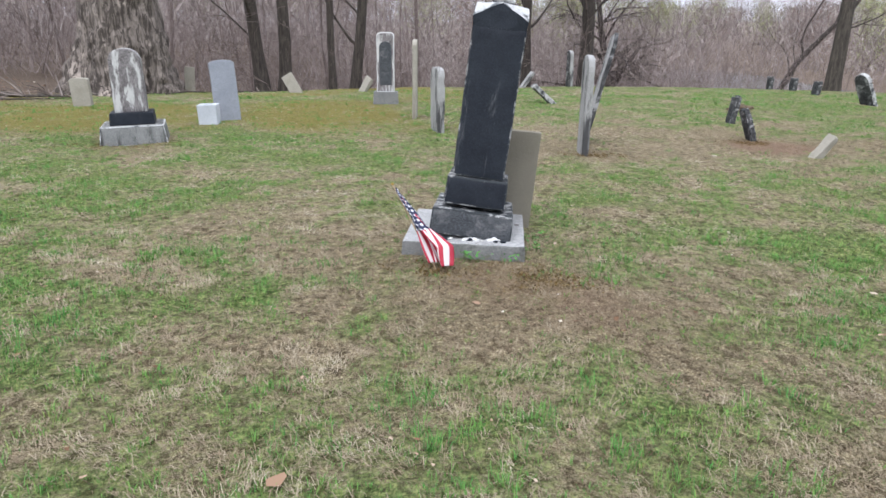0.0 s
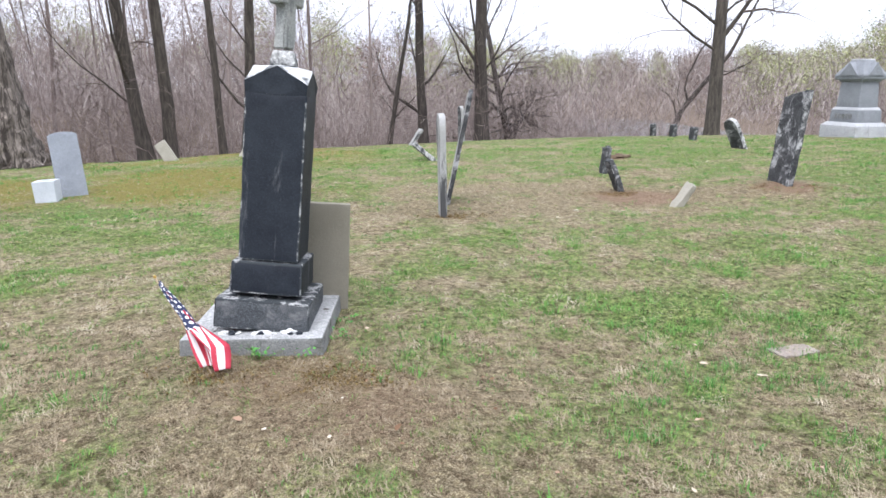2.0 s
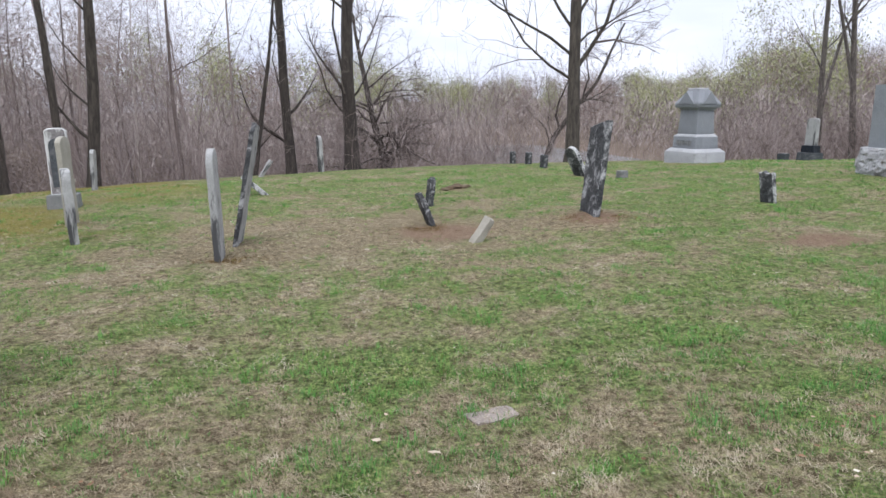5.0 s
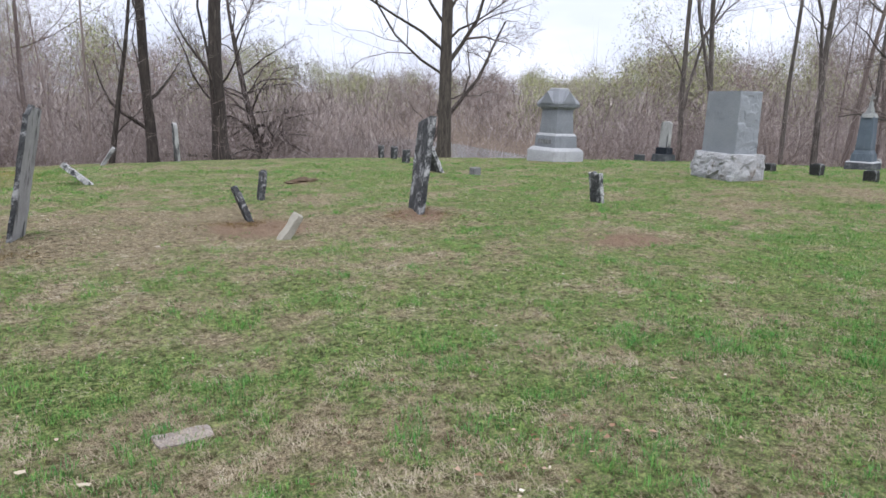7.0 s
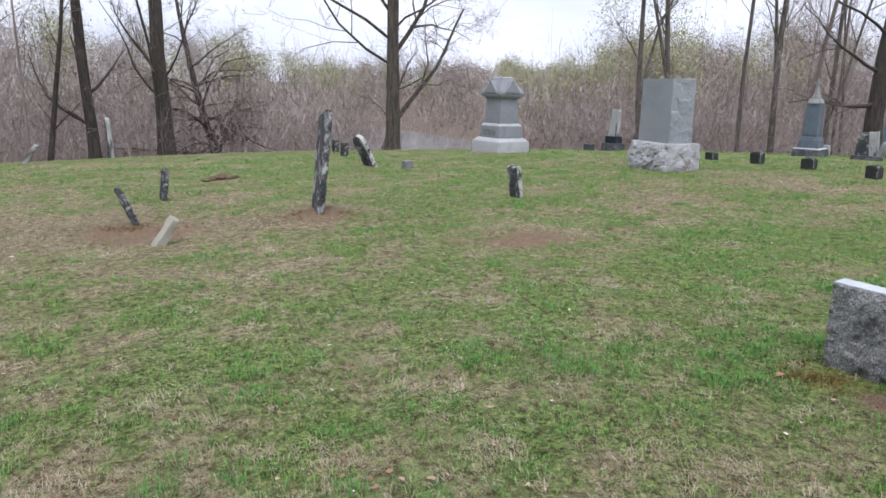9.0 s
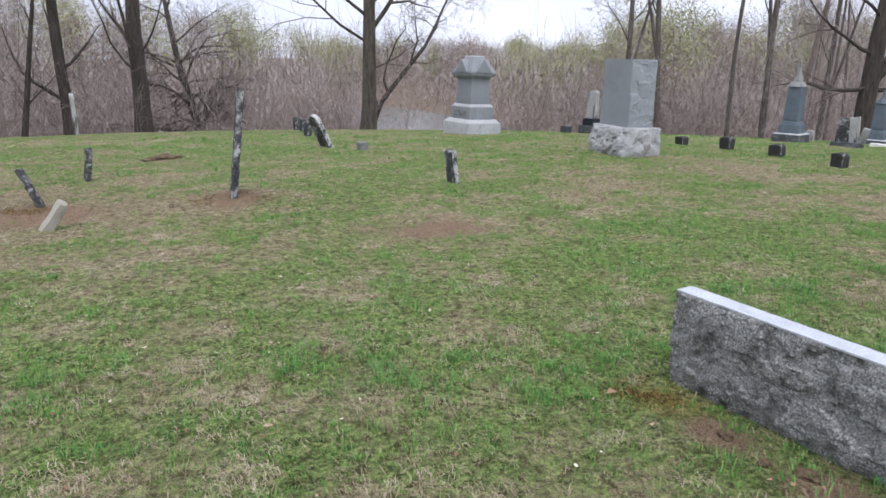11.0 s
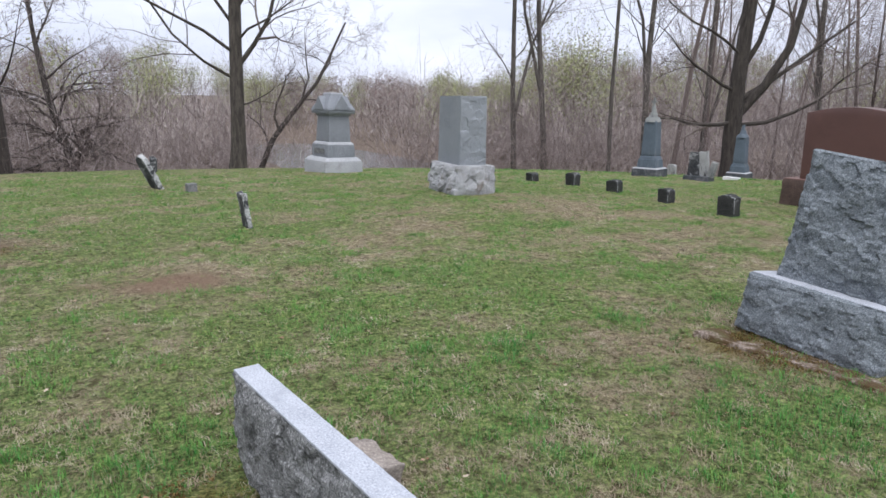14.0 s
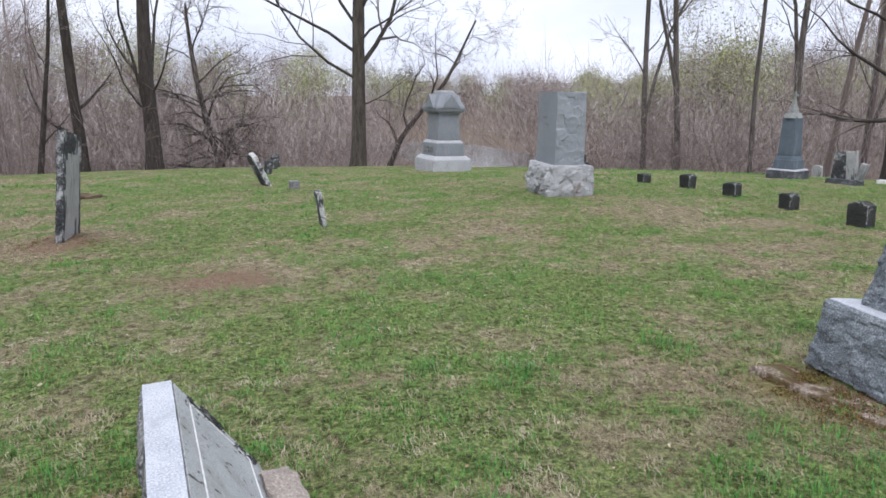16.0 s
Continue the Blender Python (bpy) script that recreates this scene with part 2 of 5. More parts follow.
MOSS_TUFT = island_mat("orange_brown_moss", [(0.0, (0.05, 0.032, 0.012)), (0.5, (0.13, 0.085, 0.03)), (1.0, (0.24, 0.17, 0.07))], 0.95)
LEAF = island_mat("dry_fallen_leaves", [(0.0, (0.10, 0.055, 0.03)), (0.45, (0.22, 0.13, 0.08)), (0.8, (0.36, 0.26, 0.19)), (0.93, (0.42, 0.36, 0.28)), (1.0, (0.62, 0.58, 0.5))], 0.85)


def ground_mat():
    """Thin spring turf: green, straw, moss and bare earth by the lawn's own patches, leaf litter under the woods."""
    m, n, l, p = nodes_of("turf")
    co = n.new("ShaderNodeTexCoord").outputs["Object"]

    def field(name):
        a = n.new("ShaderNodeAttribute")
        a.attribute_name = name
        return a.outputs["Fac"]

    fine = noise_tex(n, l, co, 46, 6, 0.75)
    mid = noise_tex(n, l, co, 9, 6, 0.7)
    strand = noise_tex(n, l, co, 60, 5, 0.75, 2.0)
    straw = ramp(n, [(0.36, (0.045, 0.032, 0.018)), (0.48, (0.17, 0.135, 0.082)), (0.60, (0.46, 0.40, 0.28))])
    l.new(strand, straw.inputs[0])
    green = ramp(n, [(0.36, (0.030, 0.042, 0.012)), (0.49, (0.115, 0.170, 0.052)), (0.62, (0.275, 0.305, 0.125))])
    l.new(fine, green.inputs[0])

    def add(a, b, k):
        x = n.new("ShaderNodeMath")
        x.operation = "MULTIPLY_ADD"
        l.new(b, x.inputs[0])
        x.inputs[1].default_value = k
        l.new(a, x.inputs[2])
        return x.outputs[0]

    g = add(add(field("green"), mid, 1.2), fine, 1.3)
    c = mix(n, l, band(n, l, g, 1.35, 2.15), straw.outputs[0], green.outputs[0])
    thatch = ramp(n, [(0.38, (0.42, 0.38, 0.33)), (0.50, (0.88, 0.87, 0.86)), (0.62, (1.3, 1.28, 1.2))])
    l.new(noise_tex(n, l, co, 17, 5, 0.7, 0.6), thatch.inputs[0])
    c = mix(n, l, 1.0, c, thatch.outputs[0], "MULTIPLY")
    moss = ramp(n, [(0.36, (0.06, 0.055, 0.014)), (0.5, (0.17, 0.15, 0.04)), (0.66, (0.30, 0.26, 0.095))])
    l.new(fine, moss.inputs[0])
    c = mix(n, l, band(n, l, add(add(field("moss"), mid, 0.7), fine, 0.7), 0.74, 1.3), c, moss.outputs[0])
    earth = ramp(n, [(0.36, (0.05, 0.03, 0.02)), (0.48, (0.17, 0.11, 0.072)), (0.62, (0.38, 0.28, 0.20))])
    l.new(strand, earth.inputs[0])
    c = mix(n, l, band(n, l, add(field("earth"), fine, 0.7), 0.7, 1.0), c, earth.outputs[0])
    litter = ramp(n, [(0.3, (0.065, 0.048, 0.038)), (0.55, (0.15, 0.115, 0.09)), (0.75, (0.27, 0.215, 0.175))])
    l.new(noise_tex(n, l, co, 14, 7, 0.8), litter.inputs[0])
    c = mix(n, l, band(n, l, add(add(field("litter"), mid, 0.9), fine, 0.6), 0.85, 1.6), c, litter.outputs[0])
    l.new(c, p.inputs["Base Color"])
    p.inputs["Roughness"].default_value = 0.95
    p.inputs["Specular IOR Level"].default_value = 0.15
    bumped(n, l, p, add(fine, strand, 1.0), 0.8, 0.03)
    return m


TURF = ground_mat()


def water_mat():
    m, n, l, p = nodes_of("river_water")
    co = n.new("ShaderNodeTexCoord").outputs["Object"]
    p.inputs["Base Color"].default_value = (0.16, 0.165, 0.17, 1)
    p.inputs["Roughness"].default_value, p.inputs["IOR"].default_value = 0.12, 1.33
    bumped(n, l, p, noise_tex(n, l, co, 1.2, 4, 0.6, 0, (1, 0.4, 1)), 0.25, 0.1)
    return m


WATER = water_mat()


# ---- mesh helpers ----
def mesh_ob(name, verts, faces, material, smooth=False):
    me = bpy.data.meshes.new(name)
    me.from_pydata(verts, [], faces)
    me.materials.append(material)
    if smooth:
        me.polygons.foreach_set("use_smooth", [True] * len(me.polygons))
    me.update()
    return new(name, me)


def part(name, bm, material, parent, label="", smooth=False, edge=None):
    me = bpy.data.meshes.new(name)
    bmesh.ops.recalc_face_normals(bm, faces=bm.faces)
    bm.to_mesh(me)
    bm.free()
    me.materials.append(material)
    me.materials.append(edge or material)
    if smooth:
        me.polygons.foreach_set("use_smooth", [True] * len(me.polygons))
    ob = new(name, me)
    ob.parent = parent
    return tagged(ob, label)


def block(w, d, h, top=None, taper=(1.0, 1.0), cells=(8, 3, 10), bevel=0.008, rough=0.002, freq=7.0, seed=0, at=(0, 0, 0), rock=0.0, smooth_faces=(), bow=0.0):
    """A block of stone standing on z = 0: top(u) lifts the upper edge along its width, taper narrows it upwards,
    rock is the depth of the hammered relief on all faces but smooth_faces ('front', 'back', 'top', 'left', 'right')."""
    nu, nd, nv = cells
    bm, seen = bmesh.new(), {}

    def vert(i, j, k):
        if (i, j, k) not in seen:
            u, s, v = 2 * i / nu - 1, 2 * j / nd - 1, k / nv
            tx, ty = 1 + (taper[0] - 1) * v, 1 + (taper[1] - 1) * v
            z = v * (h + (top(u) if top else 0.0))
            seen[i, j, k] = bm.verts.new((u * w / 2 * tx, s * d / 2 * ty, z))
        return seen[i, j, k]

    def quads(f, na, nb):
        for a in range(na):
            for b in range(nb):
                bm.faces.new([vert(*f(a, b)), vert(*f(a + 1, b)), vert(*f(a + 1, b + 1)), vert(*f(a, b + 1))])

    quads(lambda a, b: (a, 0, b), nu, nv)
    quads(lambda a, b: (a, nd, b), nu, nv)
    quads(lambda a, b: (0, a, b), nd, nv)
    quads(lambda a, b: (nu, a, b), nd, nv)
    quads(lambda a, b: (a, b, 0), nu, nd)
    quads(lambda a, b: (a, b, nv), nu, nd)
    bmesh.ops.recalc_face_normals(bm, faces=bm.faces)
    off = Vector((seed * 3.7, seed * 1.9, seed * 5.3))
    if rock:
        for (i, j, k), v in seen.items():
            u, s, t = 2 * i / nu - 1, 2 * j / nd - 1, k / nv
            if (j == 0 and "front" in smooth_faces) or (j == nd and "back" in smooth_faces) or (k == nv and "top" in smooth_faces):
                continue
            if (i == 0 and "left" in smooth_faces) or (i == nu and "right" in smooth_faces):
                continue
            q = v.co * 4.5 + off
            relief = 0.30 * noise.noise(q * 0.8)
            for k2, amp in ((1.1, 0.75), (2.4, 0.45), (5.5, 0.22)):
                cell = noise.voronoi(q * k2)[1][0]
                relief += amp * (0.5 * noise.noise(cell * 3.3) + 0.7 * noise.noise_vector(cell * 5.7 + off).dot(q * k2 - cell))
            edge = min(1.0, 4.0 * (1 - abs(u)) + 0.25, 4.0 * min(t, 1 - t) + 0.25) if j in (0, nd) else min(1.0, 4 * min(t, 1 - t) + 0.25)
            swell = 0.45 * edge
            push = rock * (relief + swell)
            if j == 0:
                v.co.y -= push
            elif j == nd:
                v.co.y += push
            elif i == 0:
                v.co.x -= push * 0.5
            elif i == nu:
                v.co.x += push * 0.5
    elif bevel:
        sharp = [e for e in bm.edges if len(e.link_faces) == 2 and e.calc_face_angle(0) > 0.7]
        bmesh.ops.bevel(bm, geom=sharp, offset=bevel, segments=2, affect="EDGES", profile=0.6, material=1)
    if rough:
        for v in bm.verts:
            v.co += noise.noise_vector(v.co * freq + off) * rough
            v.co += noise.noise_vector(v.co * freq * 4 + off) * rough * 0.5
    if bow:
        for v in bm.verts:
            v.co.y += bow * (v.co.z / h) ** 2
    bmesh.ops.translate(bm, verts=bm.verts, vec=at)
    return bm


def tube(bm_verts, bm_faces, pts, radii, sides):
    """Adds a bent, tapered limb through pts to vertex and face lists."""
    base, n = len(bm_verts), len(pts)
    for i, p in enumerate(pts):
        d = pts[min(i + 1, n - 1)] - pts[max(i - 1, 0)]
        d = d / (np.linalg.norm(d) + 1e-9)
        ref = np.array([1.0, 0, 0]) if abs(d[0]) < 0.8 else np.array([0, 1.0, 0])
        a = np.cross(d, ref)
        a /= np.linalg.norm(a)
        b = np.cross(d, a)
        for s in range(sides):
            w = 2 * math.pi * s / sides
            bm_verts.append(p + radii[i] * (math.cos(w) * a + math.sin(w) * b))
    for i in range(n - 1):
        for s in range(sides):
            q, r = base + i * sides + s, base + i * sides + (s + 1) % sides
            bm_faces.append((q, r, r + sides, q + sides))


# ---- lie of the land ----
R_KEYS = np.linspace(0, 400, 801)
SLOPE = np.interp(R_KEYS, [0, 15, 22, 26, 31, 36, 92, 100, 130, 160, 250, 400], [0, 0, -0.112, -0.28, -0.28, 0, 0, 0.06, 0.07, 0.03, 0.02, 0.0])
FALL = np.concatenate([[0], np.cumsum((SLOPE[1:] + SLOPE[:-1]) * 0.25)])


def vnoise(x, y, seed):
    """Smooth value noise on arrays."""
    rng = np.random.RandomState(seed)
    table = rng.rand(256, 256)
    xi, yi = np.floor(x).astype(int), np.floor(y).astype(int)
    fx, fy = x - xi, y - yi
    fx, fy = fx * fx * (3 - 2 * fx), fy * fy * (3 - 2 * fy)
    g = lambda a, b: table[a % 256, b % 256]  # noqa: E731
    return (g(xi, yi) * (1 - fx) + g(xi + 1, yi) * fx) * (1 - fy) + (g(xi, yi + 1) * (1 - fx) + g(xi + 1, yi + 1) * fx) * fy


def fbm(x, y, seed, octaves=4):
    return sum(vnoise(x * 2**o + 17 * o, y * 2**o + 9 * o, seed + o) * 0.5**o for o in range(octaves)) / (2 - 0.5 ** (octaves - 1))


def blob(x, y, cx, cy, r):
    return np.exp(-((x - cx) ** 2 + (y - cy) ** 2) / (r * r))


def river(x, y):
    """1 in mid-stream, 0 on the banks."""
    return np.clip(1.6 - np.abs(x - 25 - 0.12 * (y - 60) - 4 * np.sin(y / 25)) / 6.0, 0, 1) * np.clip((y - 44) / 6, 0, 1) * np.clip((100 - y) / 14, 0, 1)


def land(x, y):
    x, y = np.asarray(x, float), np.asarray(y, float)
    r = np.hypot(x - 6, y)
    front = np.clip((y + 12) / 12, 0, 1) * np.clip((x + 15) / 10, 0.25, 1)
    z = np.interp(r, R_KEYS, FALL) * front
    z = z - 1.3 * river(x, y) * (r > 40)
    z = z + 0.12 * blob(x, y, 13, 9.8, 3.5) - 0.10 * blob(x, y, 3.3, 3.9, 1.6) + 0.03 * blob(x, y, 0.4, 4.4, 1.3) + 0.08 * blob(x, y, 6.16, 9.0, 0.9)
    z = z + 0.7 * np.clip((-x - 9) / 8, 0, 1) * np.clip((y - 8) / 8, 0, 1)
    near = np.clip(1.3 - r / 60, 0, 1)
    return z + near * (0.06 * (fbm(x * 0.45, y * 0.45, 3) - 0.5) + 0.03 * (vnoise(x * 2.1, y * 2.1, 11) - 0.5))


def ground_z(x, y):
    return float(land(np.array([x]), np.array([y]))[0])


def mottle(x, y, seed, octaves=3):
    """Noise whose layers are turned against each other, so that no grid shows."""
    out, k = 0.0, 0.0
    for o in range(octaves):
        w = 0.7 + 1.1 * o + 0.37 * seed
        u, v = x * math.cos(w) - y * math.sin(w), x * math.sin(w) + y * math.cos(w)
        out, k = out + vnoise(u * 1.9**o + 31.7 * o, v * 1.9**o + 12.3 * o, seed + o) * 0.62**o, k + 0.62**o
    return out / k


def patches(x, y, fine=True):
    """How green, mossy, bare and leaf-strewn the lawn is, each from 0 to 1."""
    green = 0.635 + 0.5 * (mottle(x * 0.5, y * 0.6, 21) - 0.5) + 1.0 * (mottle(x * 1.6, y * 1.8, 31) - 0.5) + 1.0 * (mottle(x * 4.2, y * 4.6, 36, 2) - 0.5)
    if fine:
        green = green + 1.7 * (mottle(x * 10.5, y * 10.5, 45, 2) - 0.5)
    green = green + 0.10 * np.clip((x - 3) / 6, 0, 1) - 0.42 * blob(x, y, 0.4, 4.0, 1.5) - 0.18 * blob(x, y, 1.9, 2.4, 1.0)
    for cx, cy, r in ((1.6, 8.2, 1.3), (4.2, 8.9, 1.3), (6.1, 8.7, 1.1), (2.6, 9.4, 1.5), (7.9, 7.0, 0.9), (13.0, 6.6, 1.5), (10.6, 8.0, 0.9), (11.0, 3.9, 0.7), (13.2, 9.2, 0.9)):
        green = green - 0.5 * blob(x, y, cx, cy, r)
    moss = np.clip((fbm(x * 0.5, y * 0.5, 41) - 0.3) * 2, 0, 1) * np.clip((2.0 - x) / 4, 0, 1) * np.clip((y - 4.5) / 6, 0, 1) * 1.1
    moss = moss + 0.3 * blob(x, y, 0.75, 3.75, 0.35) + 0.5 * blob(x, y, 7.75, 3.3, 0.22) + 0.45 * blob(x, y, 11.15, 3.75, 0.4)
    earth = 0.75 * blob(x, y, 4.25, 8.85, 0.55) + 0.85 * blob(x, y, 8.0, 6.95, 0.42) + 0.45 * blob(x, y, 7.2, 7.1, 0.5) + 0.5 * blob(x, y, 1.7, 7.9, 0.4) + 0.55 * blob(x, y, 6.1, 8.8, 0.4)
    earth = earth + 0.75 * blob(x, y, 7.72, 3.0, 0.22) + 0.7 * blob(x, y, 11.2, 3.5, 0.4) + 0.6 * blob(x, y, -3.9, 8.6, 0.8) + 0.40 * blob(x, y, 0.3, 3.9, 1.0) + 0.36 * blob(x, y, 1.3, 3.3, 0.9) + 0.3 * blob(x, y, 4.0, 8.6, 1.2) + 0.3 * blob(x, y, 6.3, 8.6, 0.9)
    earth = earth + 0.6 * blob(x, y, 5.3, 12.9, 0.35) + 0.4 * blob(x, y, -1.2, 12.6, 1.0) + 0.7 * blob(x, y, 7.8, 2.5, 0.25)
    r = np.hypot(x - 6, y)
    litter = np.clip((r - 21) / 3, 0, 1) * np.clip((y + 10) / 8, 0, 1) + np.clip((-x - 7.5) / 5, 0, 1) * np.clip((y - 9) / 6, 0, 1)
    return np.clip(green, 0, 1), np.clip(moss, 0, 1), np.clip(earth, 0, 1), np.clip(litter, 0, 1)


def axis_steps(lo, hi, step, far):
    """Even steps from lo to hi, then ever longer ones to the horizon on both sides."""
    out, d = [], step
    while sum(out) < far:
        d *= 1.17
        out.append(d)
    tail = np.cumsum(out)
    return np.concatenate([lo - tail[::-1], np.arange(lo, hi, step), hi + tail])


gx, gy = axis_steps(-9, 21, 0.09, 2200), axis_steps(1.4, 18.5, 0.09, 2200)
GX, GY = np.meshgrid(gx, gy)
GZ = land(GX, GY)
nx, ny = len(gx), len(gy)
gi = np.arange(nx * ny).reshape(ny, nx)
gfaces = np.stack([gi[:-1, :-1], gi[:-1, 1:], gi[1:, 1:], gi[1:, :-1]], -1).reshape(-1, 4)
ground = mesh_ob("ground", np.stack([GX, GY, GZ], -1).reshape(-1, 3).tolist(), gfaces.tolist(), TURF, True)
for key, values in zip(("green", "moss", "earth", "litter"), patches(GX.ravel(), GY.ravel(), False)):
    ground.data.attributes.new(key, "FLOAT", "POINT").data.foreach_set("value", values.astype(np.float32))
tagged(ground, "patchy spring turf with straw, moss and bare earth", "ground", kind="structure")

wx, wy = np.meshgrid(np.linspace(6, 52, 20), np.linspace(42, 102, 20))
wi = np.arange(wx.size).reshape(wx.shape)
wf = np.stack([wi[:-1, :-1], wi[:-1, 1:], wi[1:, 1:], wi[1:, :-1]], -1).reshape(-1, 4)
water_z = ground_z(-5, 46) - 0.6
water = mesh_ob("water", np.stack([wx, wy, np.full_like(wx, water_z)], -1).reshape(-1, 3).tolist(), wf.tolist(), WATER)
tagged(water, "pale river reflecting the white sky below the hill", "water", kind="structure")


# ---- the graves ----
FOOT = stone_mat("blackened_granite", (0.02, 0.02, 0.02), (0.055, 0.055, 0.052), (0.26, 0.26, 0.255), (0.51, 0.64), 0.5, 120, 6.0, 0, 0.95, 0.6)
def stand(thing, x, y, turn=0.0, lean_x=0.0, lean_y=0.0, sink=0.02):
    """Sets a thing on the ground at x, y; lean_x and lean_y are degrees by which it leans to +x and +y."""
    m = Matrix.Translation((x, y, ground_z(x, y) - sink)) @ Matrix.Rotation(radians(lean_x), 4, "Y") @ Matrix.Rotation(radians(-lean_y), 4, "X") @ Matrix.Rotation(radians(turn), 4, "Z")
    thing.matrix_world = m
    return thing


def arch(r):
    return lambda u: -r * (1 - math.sqrt(max(0.0, 1 - u * u)))


def shoulders(r):
    return lambda u: r * (0.35 * math.cos(u * math.pi) + (0.4 if abs(u) < 0.55 else 0.0)) - 0.3 * r


def broken(seed, r):
    return lambda u: r * (noise.noise(Vector((u * 1.7, seed, 0))) + 0.5 * noise.noise(Vector((u * 5.0, seed, 3))))


def tablet(label, x, y, w, d, h, material, turn=-86, lean_x=0, lean_y=0, top=None, seed=0, rough=0.006, sink=0.06, group="", name="gravestone", category="gravestone", cells=(10, 3, 16), taper=(1.0, 1.0), ends=None):
    """A thin upright slab of one stone."""
    bm = block(w, d, h + sink, top, taper, cells, 0.008, rough, 6.0, seed)
    ob = part(name, bm, material, None, label, True, ends or (WORN_AND_SKYLIT if material in (BLACKENED, FOOT) else None))
    for f in ob.data.polygons if ends else ():
        if abs(f.normal.x) > 0.6 or f.normal.z > 0.6:
            f.material_index = 1
    stand(ob, x, y, turn, lean_x, lean_y, sink)
    shade_by_angle(ob)
    return tagged(ob, label, category, group)


def shade_by_angle(ob, limit=0.6):
    me = ob.data
    me.polygons.foreach_set("use_smooth", [True] * len(me.polygons))
    bm = bmesh.new()
    bm.from_mesh(me)
    for e in bm.edges:
        e.smooth = len(e.link_faces) == 2 and e.calc_face_angle(0) < limit
    bm.to_mesh(me)
    bm.free()


def thing_at(name, x, y, label, category="gravestone", group="", **pose_args):
    ob = new(name)
    stand(ob, x, y, **pose_args)
    return tagged(ob, label, category, group)


# tall dark monument with a cross
SHOULDER = stone_mat("bleached_shoulder", (0.34, 0.35, 0.36), (0.56, 0.56, 0.57), (0.06, 0.065, 0.07), (0.47, 0.6), 0.3, 120, 9.0)


# slab concrete in a paler tone, with the sky's light put into the colour
SLAB_TOP = stone_mat("skylit_slab_top", (0.25, 0.255, 0.26), (0.38, 0.38, 0.385), (0.05, 0.042, 0.034), (0.60, 0.68), 0.35, 90, 8.0, 0, 0.9, 0.5)


def cross_monument():
    top = thing_at("cross_monument", 0.355, 4.515, "dark weathered stone monument topped by a leaning grey cross", "monument", turn=-3, lean_x=0.8, sink=0.03)
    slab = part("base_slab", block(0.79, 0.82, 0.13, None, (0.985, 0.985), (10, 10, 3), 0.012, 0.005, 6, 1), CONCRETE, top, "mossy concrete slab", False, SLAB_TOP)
    # upward faces take the tone with sky light painted in
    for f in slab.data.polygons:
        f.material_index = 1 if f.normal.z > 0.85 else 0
    tilt = Matrix.Translation((0.032, -0.03, 0.125)) @ Matrix.Rotation(radians(5.6), 4, "Y") @ Matrix.Rotation(radians(-3.6), 4, "X")
    for name, w, d, z, h, taper, mat, label in (
        ("lower_step", 0.53, 0.56, 0.0, 0.165, (0.985, 0.985), DARK_BASE, "dark stone step"),
        ("upper_step", 0.405, 0.43, 0.19, 0.18, (0.97, 0.97), DARK, "black stone step"),
    ):
        ob = part(name, block(w, d, h, None, taper, (10, 8, 4), 0.010, 0.003, 8, 2, (0, 0, z)), mat, top, label, False, WORN_AND_SKYLIT)
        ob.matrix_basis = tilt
        # sky reflection on the step's top painted as pale faces
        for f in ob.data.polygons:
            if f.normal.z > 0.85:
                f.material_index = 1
        shade_by_angle(ob)
    die = part("die", block(0.335, 0.345, 0.93, lambda u: 0.0, (1.0, 0.97), (10, 8, 24), 0.009, 0.003, 8, 3, (0, 0, 0.375)), DARK, top, "black tapered shaft", False, WORN_AND_SKYLIT)
    die.matrix_basis = tilt
    for f in die.data.polygons:
        if f.center.z > 1.28:
            f.material_index = 0
    shade_by_angle(die)
    # steep gabled head: a gable on each face with pale worn shoulders
    bm = bmesh.new()
    w, d, z0 = 0.1665, 0.1665, 1.30
    corners = ((-1, -1), (1, -1), (1, 1), (-1, 1))
    ring = [bm.verts.new((sx * w, sy * d, z0)) for sx, sy in corners]
    up = [bm.verts.new((sx * w * 1.04, sy * d * 1.02, z0 + 0.06)) for sx, sy in corners]
    peaks = [bm.verts.new(p) for p in ((0, -d, z0 + 0.15), (w, 0, z0 + 0.15), (0, d, z0 + 0.15), (-w, 0, z0 + 0.15))]
    crown = bm.verts.new((0, 0, z0 + 0.17))
    bm.faces.new(ring)
    for i in range(4):
        j = (i + 1) % 4
        bm.faces.new((ring[i], ring[j], up[j], peaks[i], up[i]))
        bm.faces.new((peaks[i], up[j], peaks[j], crown)).material_index = 1
    bmesh.ops.triangulate(bm, faces=bm.faces)
    bmesh.ops.subdivide_edges(bm, edges=bm.edges, cuts=2, use_grid_fill=True)
    for v in bm.verts:
        v.co += noise.noise_vector(v.co * 12) * 0.006
    head = part("gabled_head", bm, DARK, top, "gabled head with white worn shoulders", False, SHOULDER)
    head.matrix_basis = tilt
    foot = part("cross_foot", block(0.15, 0.14, 0.09, None, (0.75, 0.75), (5, 5, 3), 0.02, 0.008, 9, 4, (0, 0, 1.455)), STREAKED, top, "bleached foot of the cross")
    foot.matrix_basis = tilt
    bm = bmesh.new()
    outline = [(-0.048, 0), (0.048, 0), (0.042, 0.235), (0.098, 0.23), (0.104, 0.325), (0.042, 0.32), (0.04, 0.45), (-0.04, 0.45), (-0.042, 0.32), (-0.104, 0.325), (-0.098, 0.23), (-0.042, 0.235)]
    front = [bm.verts.new((x, -0.042, z + 1.55)) for x, z in outline]
    f = bm.faces.new(front)
    ext = bmesh.ops.extrude_face_region(bm, geom=[f])
